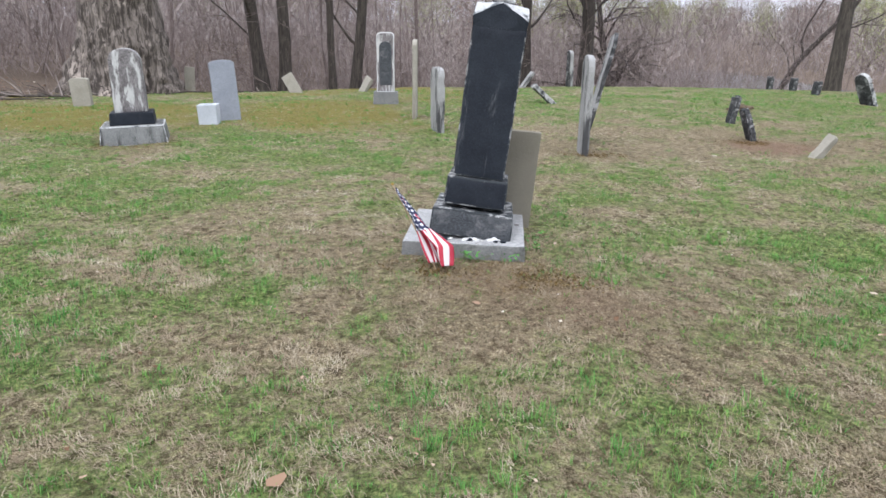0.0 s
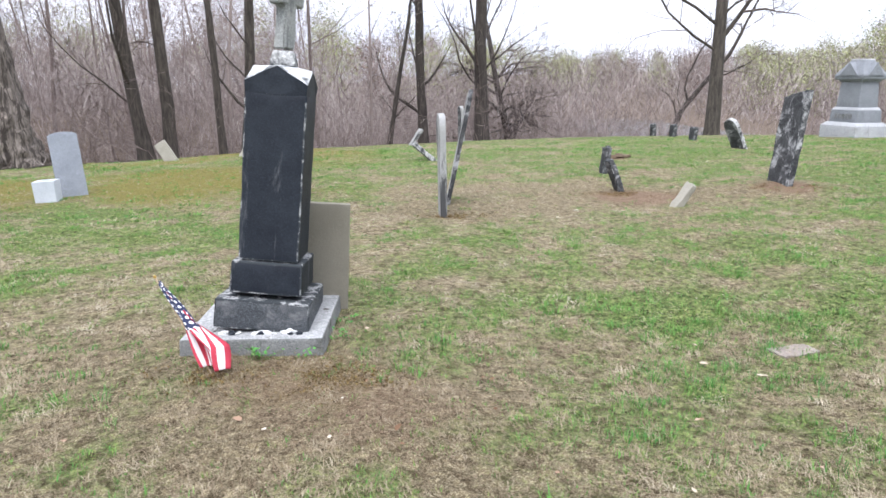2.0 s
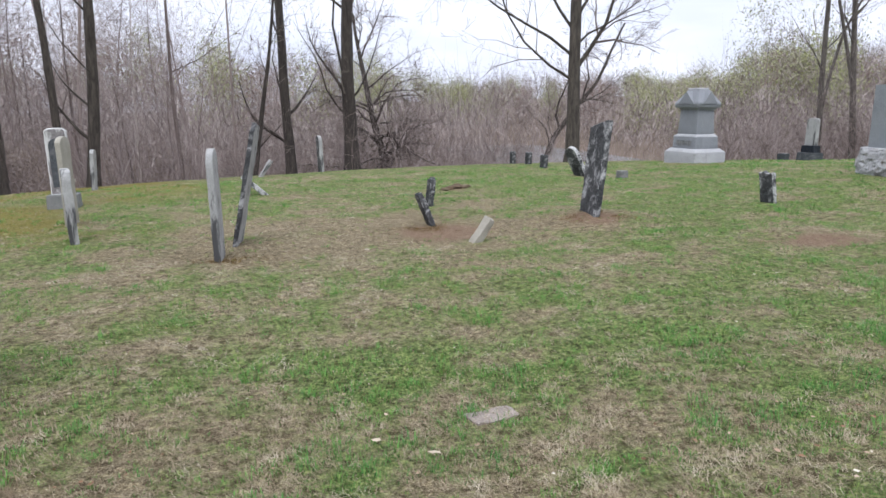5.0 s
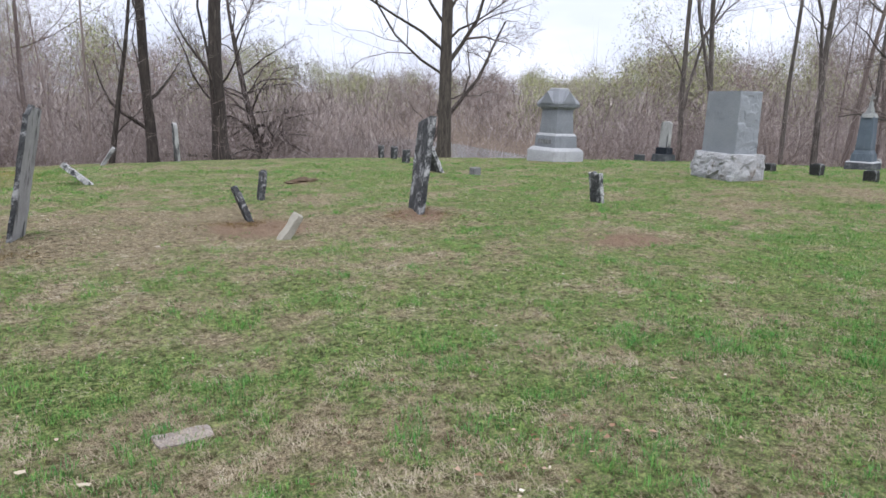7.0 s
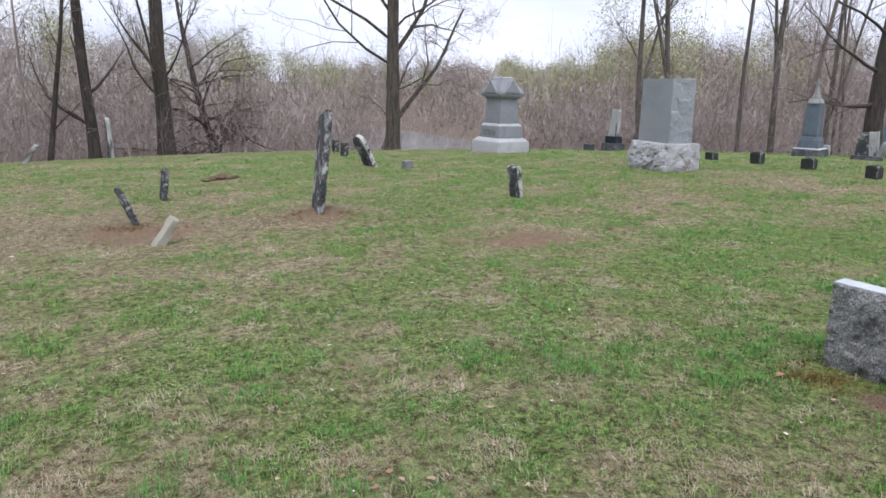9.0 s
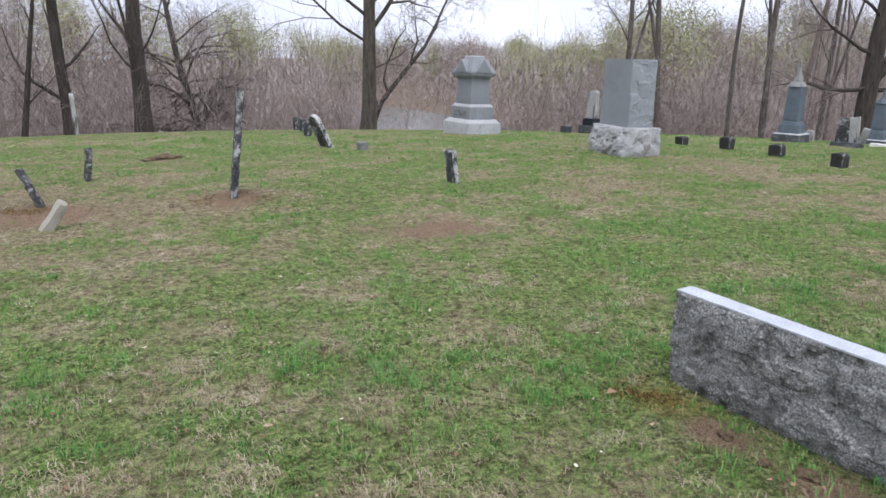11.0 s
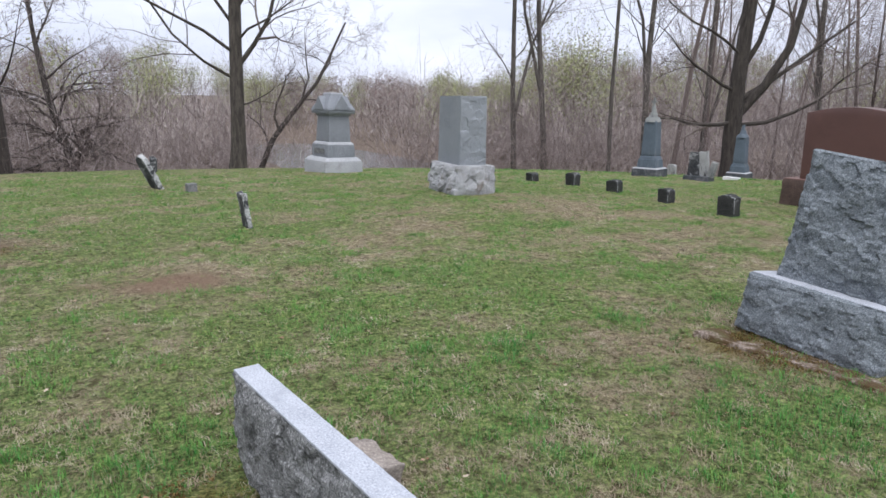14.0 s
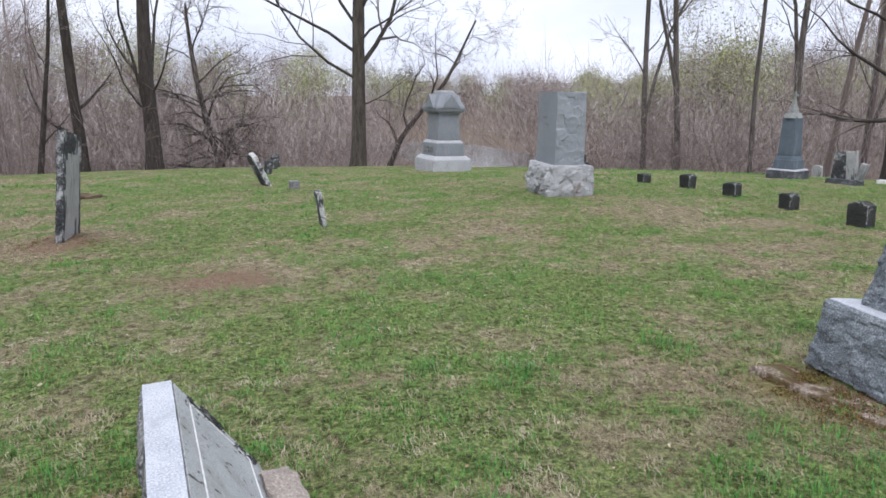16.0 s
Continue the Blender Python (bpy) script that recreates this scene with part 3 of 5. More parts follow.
    bmesh.ops.translate(bm, verts=[g for g in ext["geom"] if isinstance(g, bmesh.types.BMVert)], vec=(0, 0.084, 0))
    bmesh.ops.bevel(bm, geom=bm.edges[:], offset=0.008, segments=2, affect="EDGES")
    bmesh.ops.subdivide_edges(bm, edges=[e for e in bm.edges if e.calc_length() > 0.06], cuts=2)
    for v in bm.verts:
        v.co += noise.noise_vector(v.co * 14) * 0.007
    cross = part("cross", bm, CROSS, top, "rough grey stone cross")
    cross.matrix_basis = tilt @ Matrix.Translation((0, 0, 1.55)) @ Matrix.Rotation(radians(58), 4, "Z") @ Matrix.Translation((0, 0, -1.55))
    rng = random.Random(4)
    for i in range(26):
        chip = bmesh.new()
        bmesh.ops.create_icosphere(chip, subdivisions=1, radius=0.5)
        s = rng.uniform(0.014, 0.04)
        for v in chip.verts:
            v.co = Vector((v.co.x * s * 1.8, v.co.y * s * 1.3, v.co.z * s * 0.7)) + noise.noise_vector(v.co * 3 + Vector((i, 0, 0))) * s * 0.3
        c = part("mortar_chip", chip, WHITED if i % 3 else DARK, top)
        c.matrix_basis = Matrix.Translation((rng.uniform(-0.22, 0.30), -0.31 + rng.uniform(-0.03, 0.02), 0.128 + s * 0.2))
    return top


cross_monument()
tablet("plain tan marble tablet leaning behind the dark monument", 0.60, 4.90, 0.42, 0.05, 0.72, TAN, -1, 4.5, -3, None, 5, 0.003, 0.02, taper=(1.0, 1.0))


# small flag on a stick
def flag_mat():
    m, n, l, p = nodes_of("striped_flag_cloth")
    uv = n.new("ShaderNodeUVMap").outputs[0]
    sep = n.new("ShaderNodeSeparateXYZ")
    l.new(uv, sep.inputs[0])

    def calc(op, a, b):
        x = n.new("ShaderNodeMath")
        x.operation = op
        for s, v in zip(x.inputs, (a, b)):
            if isinstance(v, (int, float)):
                s.default_value = v
            else:
                l.new(v, s)
        return x.outputs[0]

    u, v = sep.outputs[0], sep.outputs[1]
    stripe = calc("LESS_THAN", calc("FRACT", calc("MULTIPLY", v, 8.5), 0), 0.5)
    c = mix(n, l, stripe, (0.66, 0.62, 0.63), (0.38, 0.025, 0.05))
    du = calc("SUBTRACT", calc("FRACT", calc("MULTIPLY", u, 15), 0), 0.5)
    dv = calc("SUBTRACT", calc("FRACT", calc("MULTIPLY", v, 11), 0), 0.5)
    star = calc("LESS_THAN", calc("ADD", calc("MULTIPLY", du, du), calc("MULTIPLY", dv, dv)), 0.075)
    field = mix(n, l, star, (0.016, 0.022, 0.065), (0.72, 0.72, 0.74))
    canton = calc("MULTIPLY", calc("LESS_THAN", calc("ADD", u, calc("MULTIPLY", v, -0.12)), 0.47), calc("GREATER_THAN", v, 0.05))
    l.new(mix(n, l, canton, c, field), p.inputs["Base Color"])
    p.inputs["Roughness"].default_value = 0.75
    return m


def little_flag():
    top = tagged(new("grave_flag"), "small striped flag hanging limp on a slanted stick", "flag")
    foot = Vector((0.20, 3.86, ground_z(0.20, 3.86) - 0.04))
    head = Vector((-0.095, 4.02, 0.515))
    top.matrix_world = Matrix.Translation(foot)
    way = (head - foot)
    verts, faces = [], []
    tube(verts, faces, [np.array(way * k) for k in (0, 0.3, 0.7, 1.0)], [0.005, 0.005, 0.0045, 0.004], 8)
    stick = mesh_ob("stick", [tuple(v) for v in verts], faces, STICK, True)
    stick.parent = top
    tip = bmesh.new()
    bmesh.ops.create_uvsphere(tip, u_segments=8, v_segments=6, radius=0.009)
    bmesh.ops.translate(tip, verts=tip.verts, vec=way * 1.005)
    part("finial", tip, GILT, top, "small gilt tip")
    # limp cloth: the fly runs down along the stick, the hoist is gathered in folds
    nu, nv = 44, 28
    bm = bmesh.new()
    uvl = bm.loops.layers.uv.new("UVMap")
    side = Vector((0.90, -0.35, 0.15)).normalized()
    out = way.cross(side).normalized()
    grid = {}
    for i in range(nu + 1):
        u = i / nu
        for j in range(nv + 1):
            v = j / nv
            along = 0.965 - 0.10 * (1 - v) * (1 - u) - 0.80 * u
            width = 0.018 + 0.065 * min(1.0, u / 0.45) + 0.095 * max(0.0, min(1.0, (u - 0.42) / 0.3)) - 0.03 * max(0.0, u - 0.75) / 0.25
            fold = 0.034 * math.sin(v * 8 + u * 3.2) * (0.25 + u) + 0.012 * math.sin(v * 23 - u * 6)
            p = way * along + side * (width * (1 - v) * (0.7 + 0.3 * math.sin(v * 7 + u * 2) ** 2)) + out * fold + side * 0.004
            p.z -= 0.03 * u * (1 - v)
            p.z = max(p.z, 0.045 + 0.004 * math.sin(j))
            grid[i, j] = bm.verts.new(p)
    for i in range(nu):
        for j in range(nv):
            f = bm.faces.new((grid[i, j], grid[i + 1, j], grid[i + 1, j + 1], grid[i, j + 1]))
            f.smooth = True
            for loop, (a, b) in zip(f.loops, ((i, j), (i + 1, j), (i + 1, j + 1), (i, j + 1))):
                loop[uvl].uv = (a / nu, b / nv)
    cloth = part("cloth", bm, flag_mat(), top, "striped cloth with a starred blue field", True)
    mod = cloth.modifiers.new("thickness", "SOLIDIFY")
    mod.thickness = 0.0015
    return top


def plain_mat(name, color, rough=0.6, metal=0.0):
    m, n, l, p = nodes_of(name)
    co = n.new("ShaderNodeTexCoord").outputs["Object"]
    t = noise_tex(n, l, co, 40, 4, 0.6)
    l.new(mix(n, l, t, tuple(c * 0.75 for c in color), tuple(min(1, c * 1.2) for c in color)), p.inputs["Base Color"])
    p.inputs["Roughness"].default_value, p.inputs["Metallic"].default_value = rough, metal
    return m


STICK, GILT = plain_mat("pale_dowel", (0.40, 0.30, 0.19), 0.6), plain_mat("gilt_paint", (0.45, 0.30, 0.08), 0.4, 0.8)
little_flag()


# grey stone with a black plinth, and its neighbours under the old tree
WEATHERED_BASE = stone_mat("streaked_grey_base", (0.13, 0.135, 0.135), (0.25, 0.255, 0.25), (0.05, 0.052, 0.05), (0.50, 0.66), 0.4, 120, 4.0, 1.0, 0.9, 0.5)


def plinth_stone():
    top = thing_at("round_top_monument", -3.87, 8.50, "mottled grey round-topped stone on a black plinth", "monument", turn=22, lean_x=-1.0)
    for name, w, d, z, h, tp, mat, fn in (
        ("base", 0.78, 0.68, 0.0, 0.24, 0.93, WEATHERED_BASE, None),
        ("plinth", 0.52, 0.45, 0.24, 0.15, 0.95, DARK, None),
        ("die", 0.375, 0.32, 0.388, 0.755, 0.95, MOTTLED, arch(0.12)),
    ):
        ob = part(name, block(w, d, h, fn, (tp, tp), (12, 8, 12), 0.014, 0.004, 7, 8, (0, 0, z)), mat, top, "", False, SHOULDER if name == "base" else None)
        shade_by_angle(ob)


MOTTLED = stone_mat("mottled_grey_marble", (0.085, 0.075, 0.078), (0.25, 0.235, 0.235), (0.50, 0.50, 0.49), (0.48, 0.60), 0.4, 70, 7.0, 1.0)
plinth_stone()


def planter():
    top = thing_at("square_stone_vase", -3.48, 10.02, "pale grey hollow stone block beside a leaning tablet", "planter", turn=8, lean_x=-2)
    bm = block(0.265, 0.25, 0.30, None, (1.04, 1.04), (8, 8, 6), 0.008, 0.003, 7, 9)
    tops = [f for f in bm.faces if f.normal.z > 0.9 and f.calc_center_median().z > 0.27 and abs(f.calc_center_median().x) < 0.085 and abs(f.calc_center_median().y) < 0.08]
    ext = bmesh.ops.extrude_face_region(bm, geom=tops)
    bmesh.ops.delete(bm, geom=tops, context="FACES_ONLY")
    bmesh.ops.translate(bm, verts=[g for g in ext["geom"] if isinstance(g, bmesh.types.BMVert)], vec=(0, 0, -0.13))
    part("body", bm, PALE_BLUE, top)


planter()
tablet("blue-grey marble tablet leaning beside a stone vase", -3.37, 10.50, 0.37, 0.09, 0.90, MARBLE_GREY, 28, -4, 3, arch(0.05), 10, 0.004)
tablet("short cream marble stub under the old tree", -6.66, 12.3, 0.32, 0.12, 0.50, MARBLE_CREAM, 10, -2, 0, arch(0.03), 11)
tablet("small pale marble tablet beside the old tree", -6.75, 17.4, 0.24, 0.07, 0.62, MARBLE_CREAM, 12, 3, 0, None, 12)
tablet("pale marble stub leaning far over", -3.62, 15.9, 0.26, 0.08, 0.46, MARBLE_CREAM, 6, -30, 4, None, 13)


def based_tablet():
    top = thing_at("based_gravestone", -1.24, 13.1, "white marble gravestone with a grey rim on a low base", "gravestone", turn=4)
    part("base", block(0.47, 0.34, 0.24, None, (0.95, 0.95), (8, 6, 3), 0.012, 0.004, 7, 14), CONCRETE, top, "low grey base")
    ob = part("slab", block(0.33, 0.13, 1.05, lambda u: 0.02 - 0.05 * abs(u) ** 6, (0.97, 0.95), (10, 4, 18), 0.016, 0.005, 7, 15, (0, 0, 0.235)), MOTTLED, top, "", False, WHITED)
    shade_by_angle(ob)
    pan = part("sunk_panel", block(0.23, 0.012, 0.78, arch(0.10), (1, 1), (10, 1, 10), 0.003, 0.001, 7, 16, (0, -0.064, 0.36)), DARK_BASE, top, "dark stained arched panel")
    return pan


based_tablet()
tablet("thin white marble tablet seen on edge", -0.52, 10.95, 0.46, 0.065, 1.19, MARBLE_CREAM, -88, 0.4, 0, arch(0.08), 17)
tablet("short blackened white marble tablet", -0.09, 9.50, 0.40, 0.095, 0.86, MARBLE, -72, -0.5, 1, arch(0.12), 18, 0.01)
tablet("broken white marble slab lying half over", 2.0, 13.5, 0.34, 0.08, 0.52, STREAKED, -84, -48, 3, broken(19, 0.06), 19, 0.01)
tablet("broken marble slab leaning on the crest", 1.62, 18.0, 0.34, 0.07, 0.48, MARBLE, -84, 35, 0, broken(20, 0.05), 20, 0.01)
tablet("white and black marble tablet on the crest", 3.20, 20.4, 0.36, 0.10, 1.02, BLACKENED, -80, -1, 0, arch(0.1), 21, 0.01, ends=MARBLE)
tablet("white marble tablet near the wood's edge", -1.7, 16.6, 0.34, 0.08, 0.85, MARBLE, -84, 3, 0, arch(0.08), 22, 0.01)
tablet("small low marble piece near the wood's edge", -2.2, 16.2, 0.30, 0.08, 0.36, MARBLE_CREAM, -60, 30, 0, broken(2, 0.05), 23, 0.01)

# slender stones in the middle
tablet("tall black-streaked white marble tablet with a round head", 1.69, 8.05, 0.44, 0.07, 1.12, MARBLE, -90, 0.2, 0, arch(0.12), 24, 0.007)
tablet("tall black-streaked marble tablet leaning over", 1.80, 8.80, 0.44, 0.05, 1.34, MARBLE, -95, 12.5, -1, broken(25, 0.10), 25, 0.008, ends=BLACKENED)
tablet("short dark broken stub of a marble tablet", 4.45, 11.0, 0.17, 0.08, 0.40, BLACKENED, -80, 6, 0, broken(26, 0.08), 26, 0.012)
tablet("dark broken stub leaning over bare earth", 4.19, 9.36, 0.17, 0.07, 0.46, BLACKENED, -84, -22, 0, broken(27, 0.07), 27, 0.012)
tablet("cream marble stub slanting out of bare earth", 4.36, 8.08, 0.11, 0.08, 0.32, MARBLE_CREAM, -70, 34, 0, broken(28, 0.05), 28, 0.014)
black_tablet = tablet("tall blackened leaning marble tablet with a broken top", 6.16, 9.0, 0.54, 0.08, 1.13, BLACKENED, -94, 7.0, 0, lambda u: 0.05 * u, 29, 0.008)
black_tablet.data.materials.append(MARBLE)
for f in black_tablet.data.polygons:
    if f.normal.y > 0.7 and f.center.z < 0.95 and abs(f.center.x) < 0.22:
        f.material_index = 2
tablet("curved dark marble tablet with a white edge", 8.30, 14.1, 0.32, 0.09, 0.66, BLACKENED, -70, -24, 0, arch(0.14), 30, 0.012, ends=STREAKED)
for i, (x, y, h) in enumerate(((8.55, 19.5, 0.34), (8.45, 17.9, 0.30), (8.3, 16.4, 0.30))):
    tablet("short blackened marker stub with a white top", x, y, 0.16, 0.11, h, BLACKENED, -80 + 8 * i, -2 + 3 * i, 0, broken(31 + i, 0.04), 31 + i, 0.012, group="marker stubs on the crest", name="marker_stub", cells=(5, 3, 6))
tablet("low square grey footstone sunk in the grass", 8.76, 13.25, 0.17, 0.16, 0.14, GRANITE_DIRTY, -80, 0, 0, None, 35, 0.008, name="footstone")
tablet("narrow blackened stub with a white broken edge", 8.97, 9.22, 0.26, 0.06, 0.43, BLACKENED, -85, -8, 0, broken(36, 0.05), 36, 0.008, ends=STREAKED)


# large grey granite monument with a gabled cap
def gabled_monument():
    top = thing_at("granite_monument", 12.27, 16.36, "tall grey granite monument with stepped base and gabled cap", "monument", turn=-80, lean_x=1.2, sink=0.04)
    top.scale = (0.88, 0.88, 1.06)
    for name, w, d, z, h, tp, mat in (
        ("base", 1.24, 1.10, -0.1, 0.40, 0.985, GRANITE_LIGHT),
        ("base_wash", 1.21, 1.07, 0.30, 0.075, 0.83, GRANITE_LIGHT),
        ("plinth", 0.93, 0.80, 0.375, 0.27, 0.97, GRANITE),
        ("plinth_wash", 0.91, 0.78, 0.645, 0.06, 0.86, GRANITE_LIGHT),
        ("die", 0.76, 0.63, 0.705, 0.55, 0.90, GRANITE),
        ("necking", 0.74, 0.61, 1.255, 0.05, 1.06, GRANITE),
        ("cornice", 0.90, 0.77, 1.305, 0.06, 1.05, GRANITE),
    ):
        ob = part(name, block(w, d, h, None, (tp, tp), (6, 6, 3), 0.012, 0.002, 7, 40, (0, 0, z)), mat, top)
        shade_by_angle(ob)
        if name == "plinth":
            plinth = ob
    bm = bmesh.new()
    w, d, z0 = 0.48, 0.41, 1.365
    ring = [bm.verts.new((sx * w, sy * d, z0)) for sx, sy in ((-1, -1), (1, -1), (1, 1), (-1, 1))]
    eave = [bm.verts.new((sx * w * 0.98, sy * d * 0.98, z0 + 0.05)) for sx, sy in ((-1, -1), (1, -1), (1, 1), (-1, 1))]
    crown = [bm.verts.new((sx * w * 0.45, sy * d * 0.42, z0 + 0.36)) for sx, sy in ((-1, -1), (1, -1), (1, 1), (-1, 1))]
    bm.faces.new(ring)
    bm.faces.new(crown)
    for i in range(4):
        j = (i + 1) % 4
        bm.faces.new((ring[i], ring[j], eave[j], eave[i]))
        bm.faces.new((eave[i], eave[j], crown[j], crown[i]))
    bmesh.ops.bevel(bm, geom=bm.edges[:], offset=0.012, segments=2, affect="EDGES")
    part("cap", bm, GRANITE, top, "sloping grey cap")
    ridge = block(0.46, 0.37, 0.03, None, (0.9, 0.9), (4, 4, 1), 0.008, 0.001, 7, 41, (0, 0, 1.722))
    part("cap_top", ridge, GRANITE_LIGHT, top, "pale flat top")
    for rz, half, w2 in ((0, 0.41, 0.30), (90, 0.48, 0.25), (180, 0.41, 0.30), (270, 0.48, 0.25)):
        bm = bmesh.new()
        a = [bm.verts.new((x, -half - 0.012, z)) for x, z in ((-w2, z0 + 0.03), (w2, z0 + 0.03), (0, z0 + 0.31))]
        b = [bm.verts.new((x, -half * 0.55, z)) for x, z in ((-w2, z0 + 0.03), (w2, z0 + 0.03), (0, z0 + 0.31))]
        bm.faces.new(a)
        bm.faces.new(b)
        for i in range(3):
            j = (i + 1) % 3
            bm.faces.new((a[i], a[j], b[j], b[i]))
        g = part("gable", bm, GRANITE, top)
        g.matrix_basis = Matrix.Rotation(radians(rz), 4, "Z")
    x = -0.30
    for w in (0.10, 0.09, 0.11, 0.08, 0.10):
        part("raised_letter_bar", block(w * 0.8, 0.02, 0.11, None, (1, 1), (2, 1, 2), 0.004, 0, 7, 0, (x + w / 2, -0.402, 0.45)), GRANITE_DIRTY, plinth)
        x += w + 0.025


gabled_monument()


def rock_monument():
    top = thing_at("square_granite_gravestone", 12.80, 10.92, "grey granite gravestone, smooth front and rock-hewn sides, on a rough base", "gravestone", turn=-94, lean_x=0.6, sink=0.03)
    b = part("base", block(1.12, 0.70, 0.50, None, (0.97, 0.90), (44, 26, 22), 0.01, 0.004, 7, 50, (0, 0, 0), 0.11, ("top",)), GRANITE_PALE_ROCK, top, "rock-faced pale granite base")
    shade_by_angle(b, 0.3)
    d = part("die", block(0.90, 0.47, 1.09, None, (0.97, 0.97), (10, 34, 60), 0.01, 0.0015, 7, 51, (0, 0.0, 0.50), 0.06, ("front", "back", "top")), GRANITE_FACE, top, "smooth grey granite die")
    shade_by_angle(d, 0.3)
    for z, x0, ws in ((1.18, -0.18, (0.06, 0.07, 0.05)), (1.08, -0.15, (0.07, 0.05, 0.08))):
        for w in ws:
            part("worn_letter_bar", block(w * 0.7, 0.006, 0.05, None, (1, 1), (2, 1, 2), 0, 0, 7, 0, (x0, -0.2345, z)), GRANITE, d)
            x0 += w + 0.03


GRANITE_PALE_ROCK = stone_mat("rock_faced_pale_granite", (0.25, 0.25, 0.26), (0.42, 0.42, 0.43), (0.15, 0.125, 0.105), (0.55, 0.7), 0.6, 150, 4.0, 0, 0.9, 0.9)
GRANITE_FACE = stone_mat("steeled_grey_granite", (0.20, 0.215, 0.235), (0.26, 0.275, 0.295), (0.17, 0.18, 0.195), (0.5, 0.8), 0.45, 210, 2.0, 0, 0.7, 0.3)
rock_monument()


def slim_marble():
    top = thing_at("stepped_marble_gravestone", 15.70, 16.45, "white marble gravestone leaning on stepped black bases", "gravestone", turn=-78, lean_x=2)
    top.scale = (0.92, 0.92, 1.08)
    for name, w, d, z, h, mat in (("base", 0.52, 0.46, 0, 0.2, DARK_BASE), ("plinth", 0.38, 0.32, 0.2, 0.17, DARK)):
        part(name, block(w, d, h, None, (0.96, 0.96), (6, 6, 3), 0.012, 0.004, 7, 55, (0, 0, z)), mat, top)
    s = part("slab", block(0.34, 0.12, 0.66, arch(0.04), (0.97, 1), (8, 3, 12), 0.012, 0.005, 7, 56, (0, 0, 0.36)), MARBLE, top, "black-streaked white marble slab")
    shade_by_angle(s)
    tablet("low dark block beside a stepped gravestone", 15.15, 16.75, 0.22, 0.2, 0.19, DARK_BASE, -70, 0, 0, None, 57, 0.01, name="footstone")


slim_marble()
for i, (x, y, w, h) in enumerate(((15.0, 12.05, 0.20, 0.17), (15.3, 11.15, 0.22, 0.24), (15.28, 9.95, 0.23, 0.21), (15.2, 8.65, 0.20, 0.22), (15.2, 7.45, 0.25, 0.29))):
    tablet("small black-weathered footstone in a row", x, y, w, 0.17, h, FOOT, -84 + 6 * (i % 3), -3 + 2 * (i % 2), 0, arch(0.03) if i != 4 else shoulders(0.03), 60 + i, 0.008, group="row of footstones", name="footstone", cells=(8, 4, 6))


def obelisk(name, x, y, label, scale, mat, turn, cross):
    top = thing_at(name, x, y, label, "monument", turn=turn, sink=0.02)
    for nm, w, d, z, h, tp, m in (
        ("base", 0.64, 0.56, 0, 0.20, 0.97, DARK_BASE),
        ("base_wash", 0.63, 0.55, 0.20, 0.03, 0.9, GRANITE_LIGHT),
        ("plinth", 0.47, 0.40, 0.23, 0.19, 0.93, mat),
        ("moulding", 0.41, 0.35, 0.42, 0.08, 0.86, mat),
        ("die", 0.35, 0.30, 0.50, 0.80, 0.84, mat),
    ):
        shade_by_angle(part(nm, block(w * scale, d * scale, h * scale, None, (tp, tp), (6, 6, 6), 0.012, 0.003, 7, 70, (0, 0, z * scale)), m, top))
    bm = bmesh.new()
    for p, r1, r2, h in (((0, 0, 1.33), 0.22, 0.17, 0.10), ((0, 0, 1.43), 0.13, 0.085, 0.14), ((0, 0, 1.56), 0.07, 0.045, 0.18)):
        bmesh.ops.create_cone(bm, cap_ends=True, segments=12, radius1=r1 * scale * 0.85, radius2=r2 * scale * 0.85, depth=h * scale, matrix=Matrix.Translation(Vector(p) * scale))
    for v in bm.verts:
        v.co += noise.noise_vector(v.co * 9) * 0.015
    part("finial", bm, CROSS if cross else mat, top, "bleached ornament")
    if cross:
        bm = bmesh.new()
        for v in (((0, 0, 1.72), (0.035, 0.03, 0.18)), ((0, 0, 1.735), (0.11, 0.03, 0.04))):
            bmesh.ops.create_cube(bm, size=1, matrix=Matrix.Translation(Vector(v[0]) * scale) @ Matrix.Diagonal((*[s * 2 * scale * 0.6 for s in v[1]], 1)))
        bmesh.ops.bevel(bm, geom=bm.edges[:], offset=0.006, segments=1, affect="EDGES")
        part("small_cross", bm, CROSS, top, "small grey cross")
    return top


obelisk("blue_monument", 18.95, 13.05, "slender blue-grey monument with a bleached cross-topped head", 1.0, BLUE, -70, True)
obelisk("grey_monument", 23.2, 14.1, "grey monument with a worn ornament beside a big tree", 0.90, BLUE, -70, False)
tablet("small pale marble footstone on the crest", 20.4, 13.8, 0.20, 0.12, 0.26, MARBLE, -70, 0, 0, arch(0.04), 80, 0.008, name="footstone")


def broken_marker():
    top = thing_at("broken_gravestone", 19.05, 11.65, "blackened broken marble stones leaning together on a base", "gravestone", turn=-70)
    part("base", block(0.58, 0.34, 0.12, None, (0.95, 0.95), (6, 4, 2), 0.012, 0.006, 7, 81), DARK_BASE, top)
    for i, (x, w, h, lean, mat) in enumerate(((-0.10, 0.28, 0.52, 3, BLACKENED), (0.14, 0.18, 0.55, -5, MARBLE), (0.28, 0.12, 0.34, 14, CROSS))):
        ob = part("marble_piece", block(w, 0.11, h, broken(82 + i, 0.03), (1, 1), (6, 3, 8), 0.01, 0.008, 7, 82 + i, (0, 0, 0)), mat, top)
        ob.matrix_basis = Matrix.Translation((x, -0.02 * i, 0.10)) @ Matrix.Rotation(radians(lean), 4, "Y")
        shade_by_angle(ob)


broken_marker()
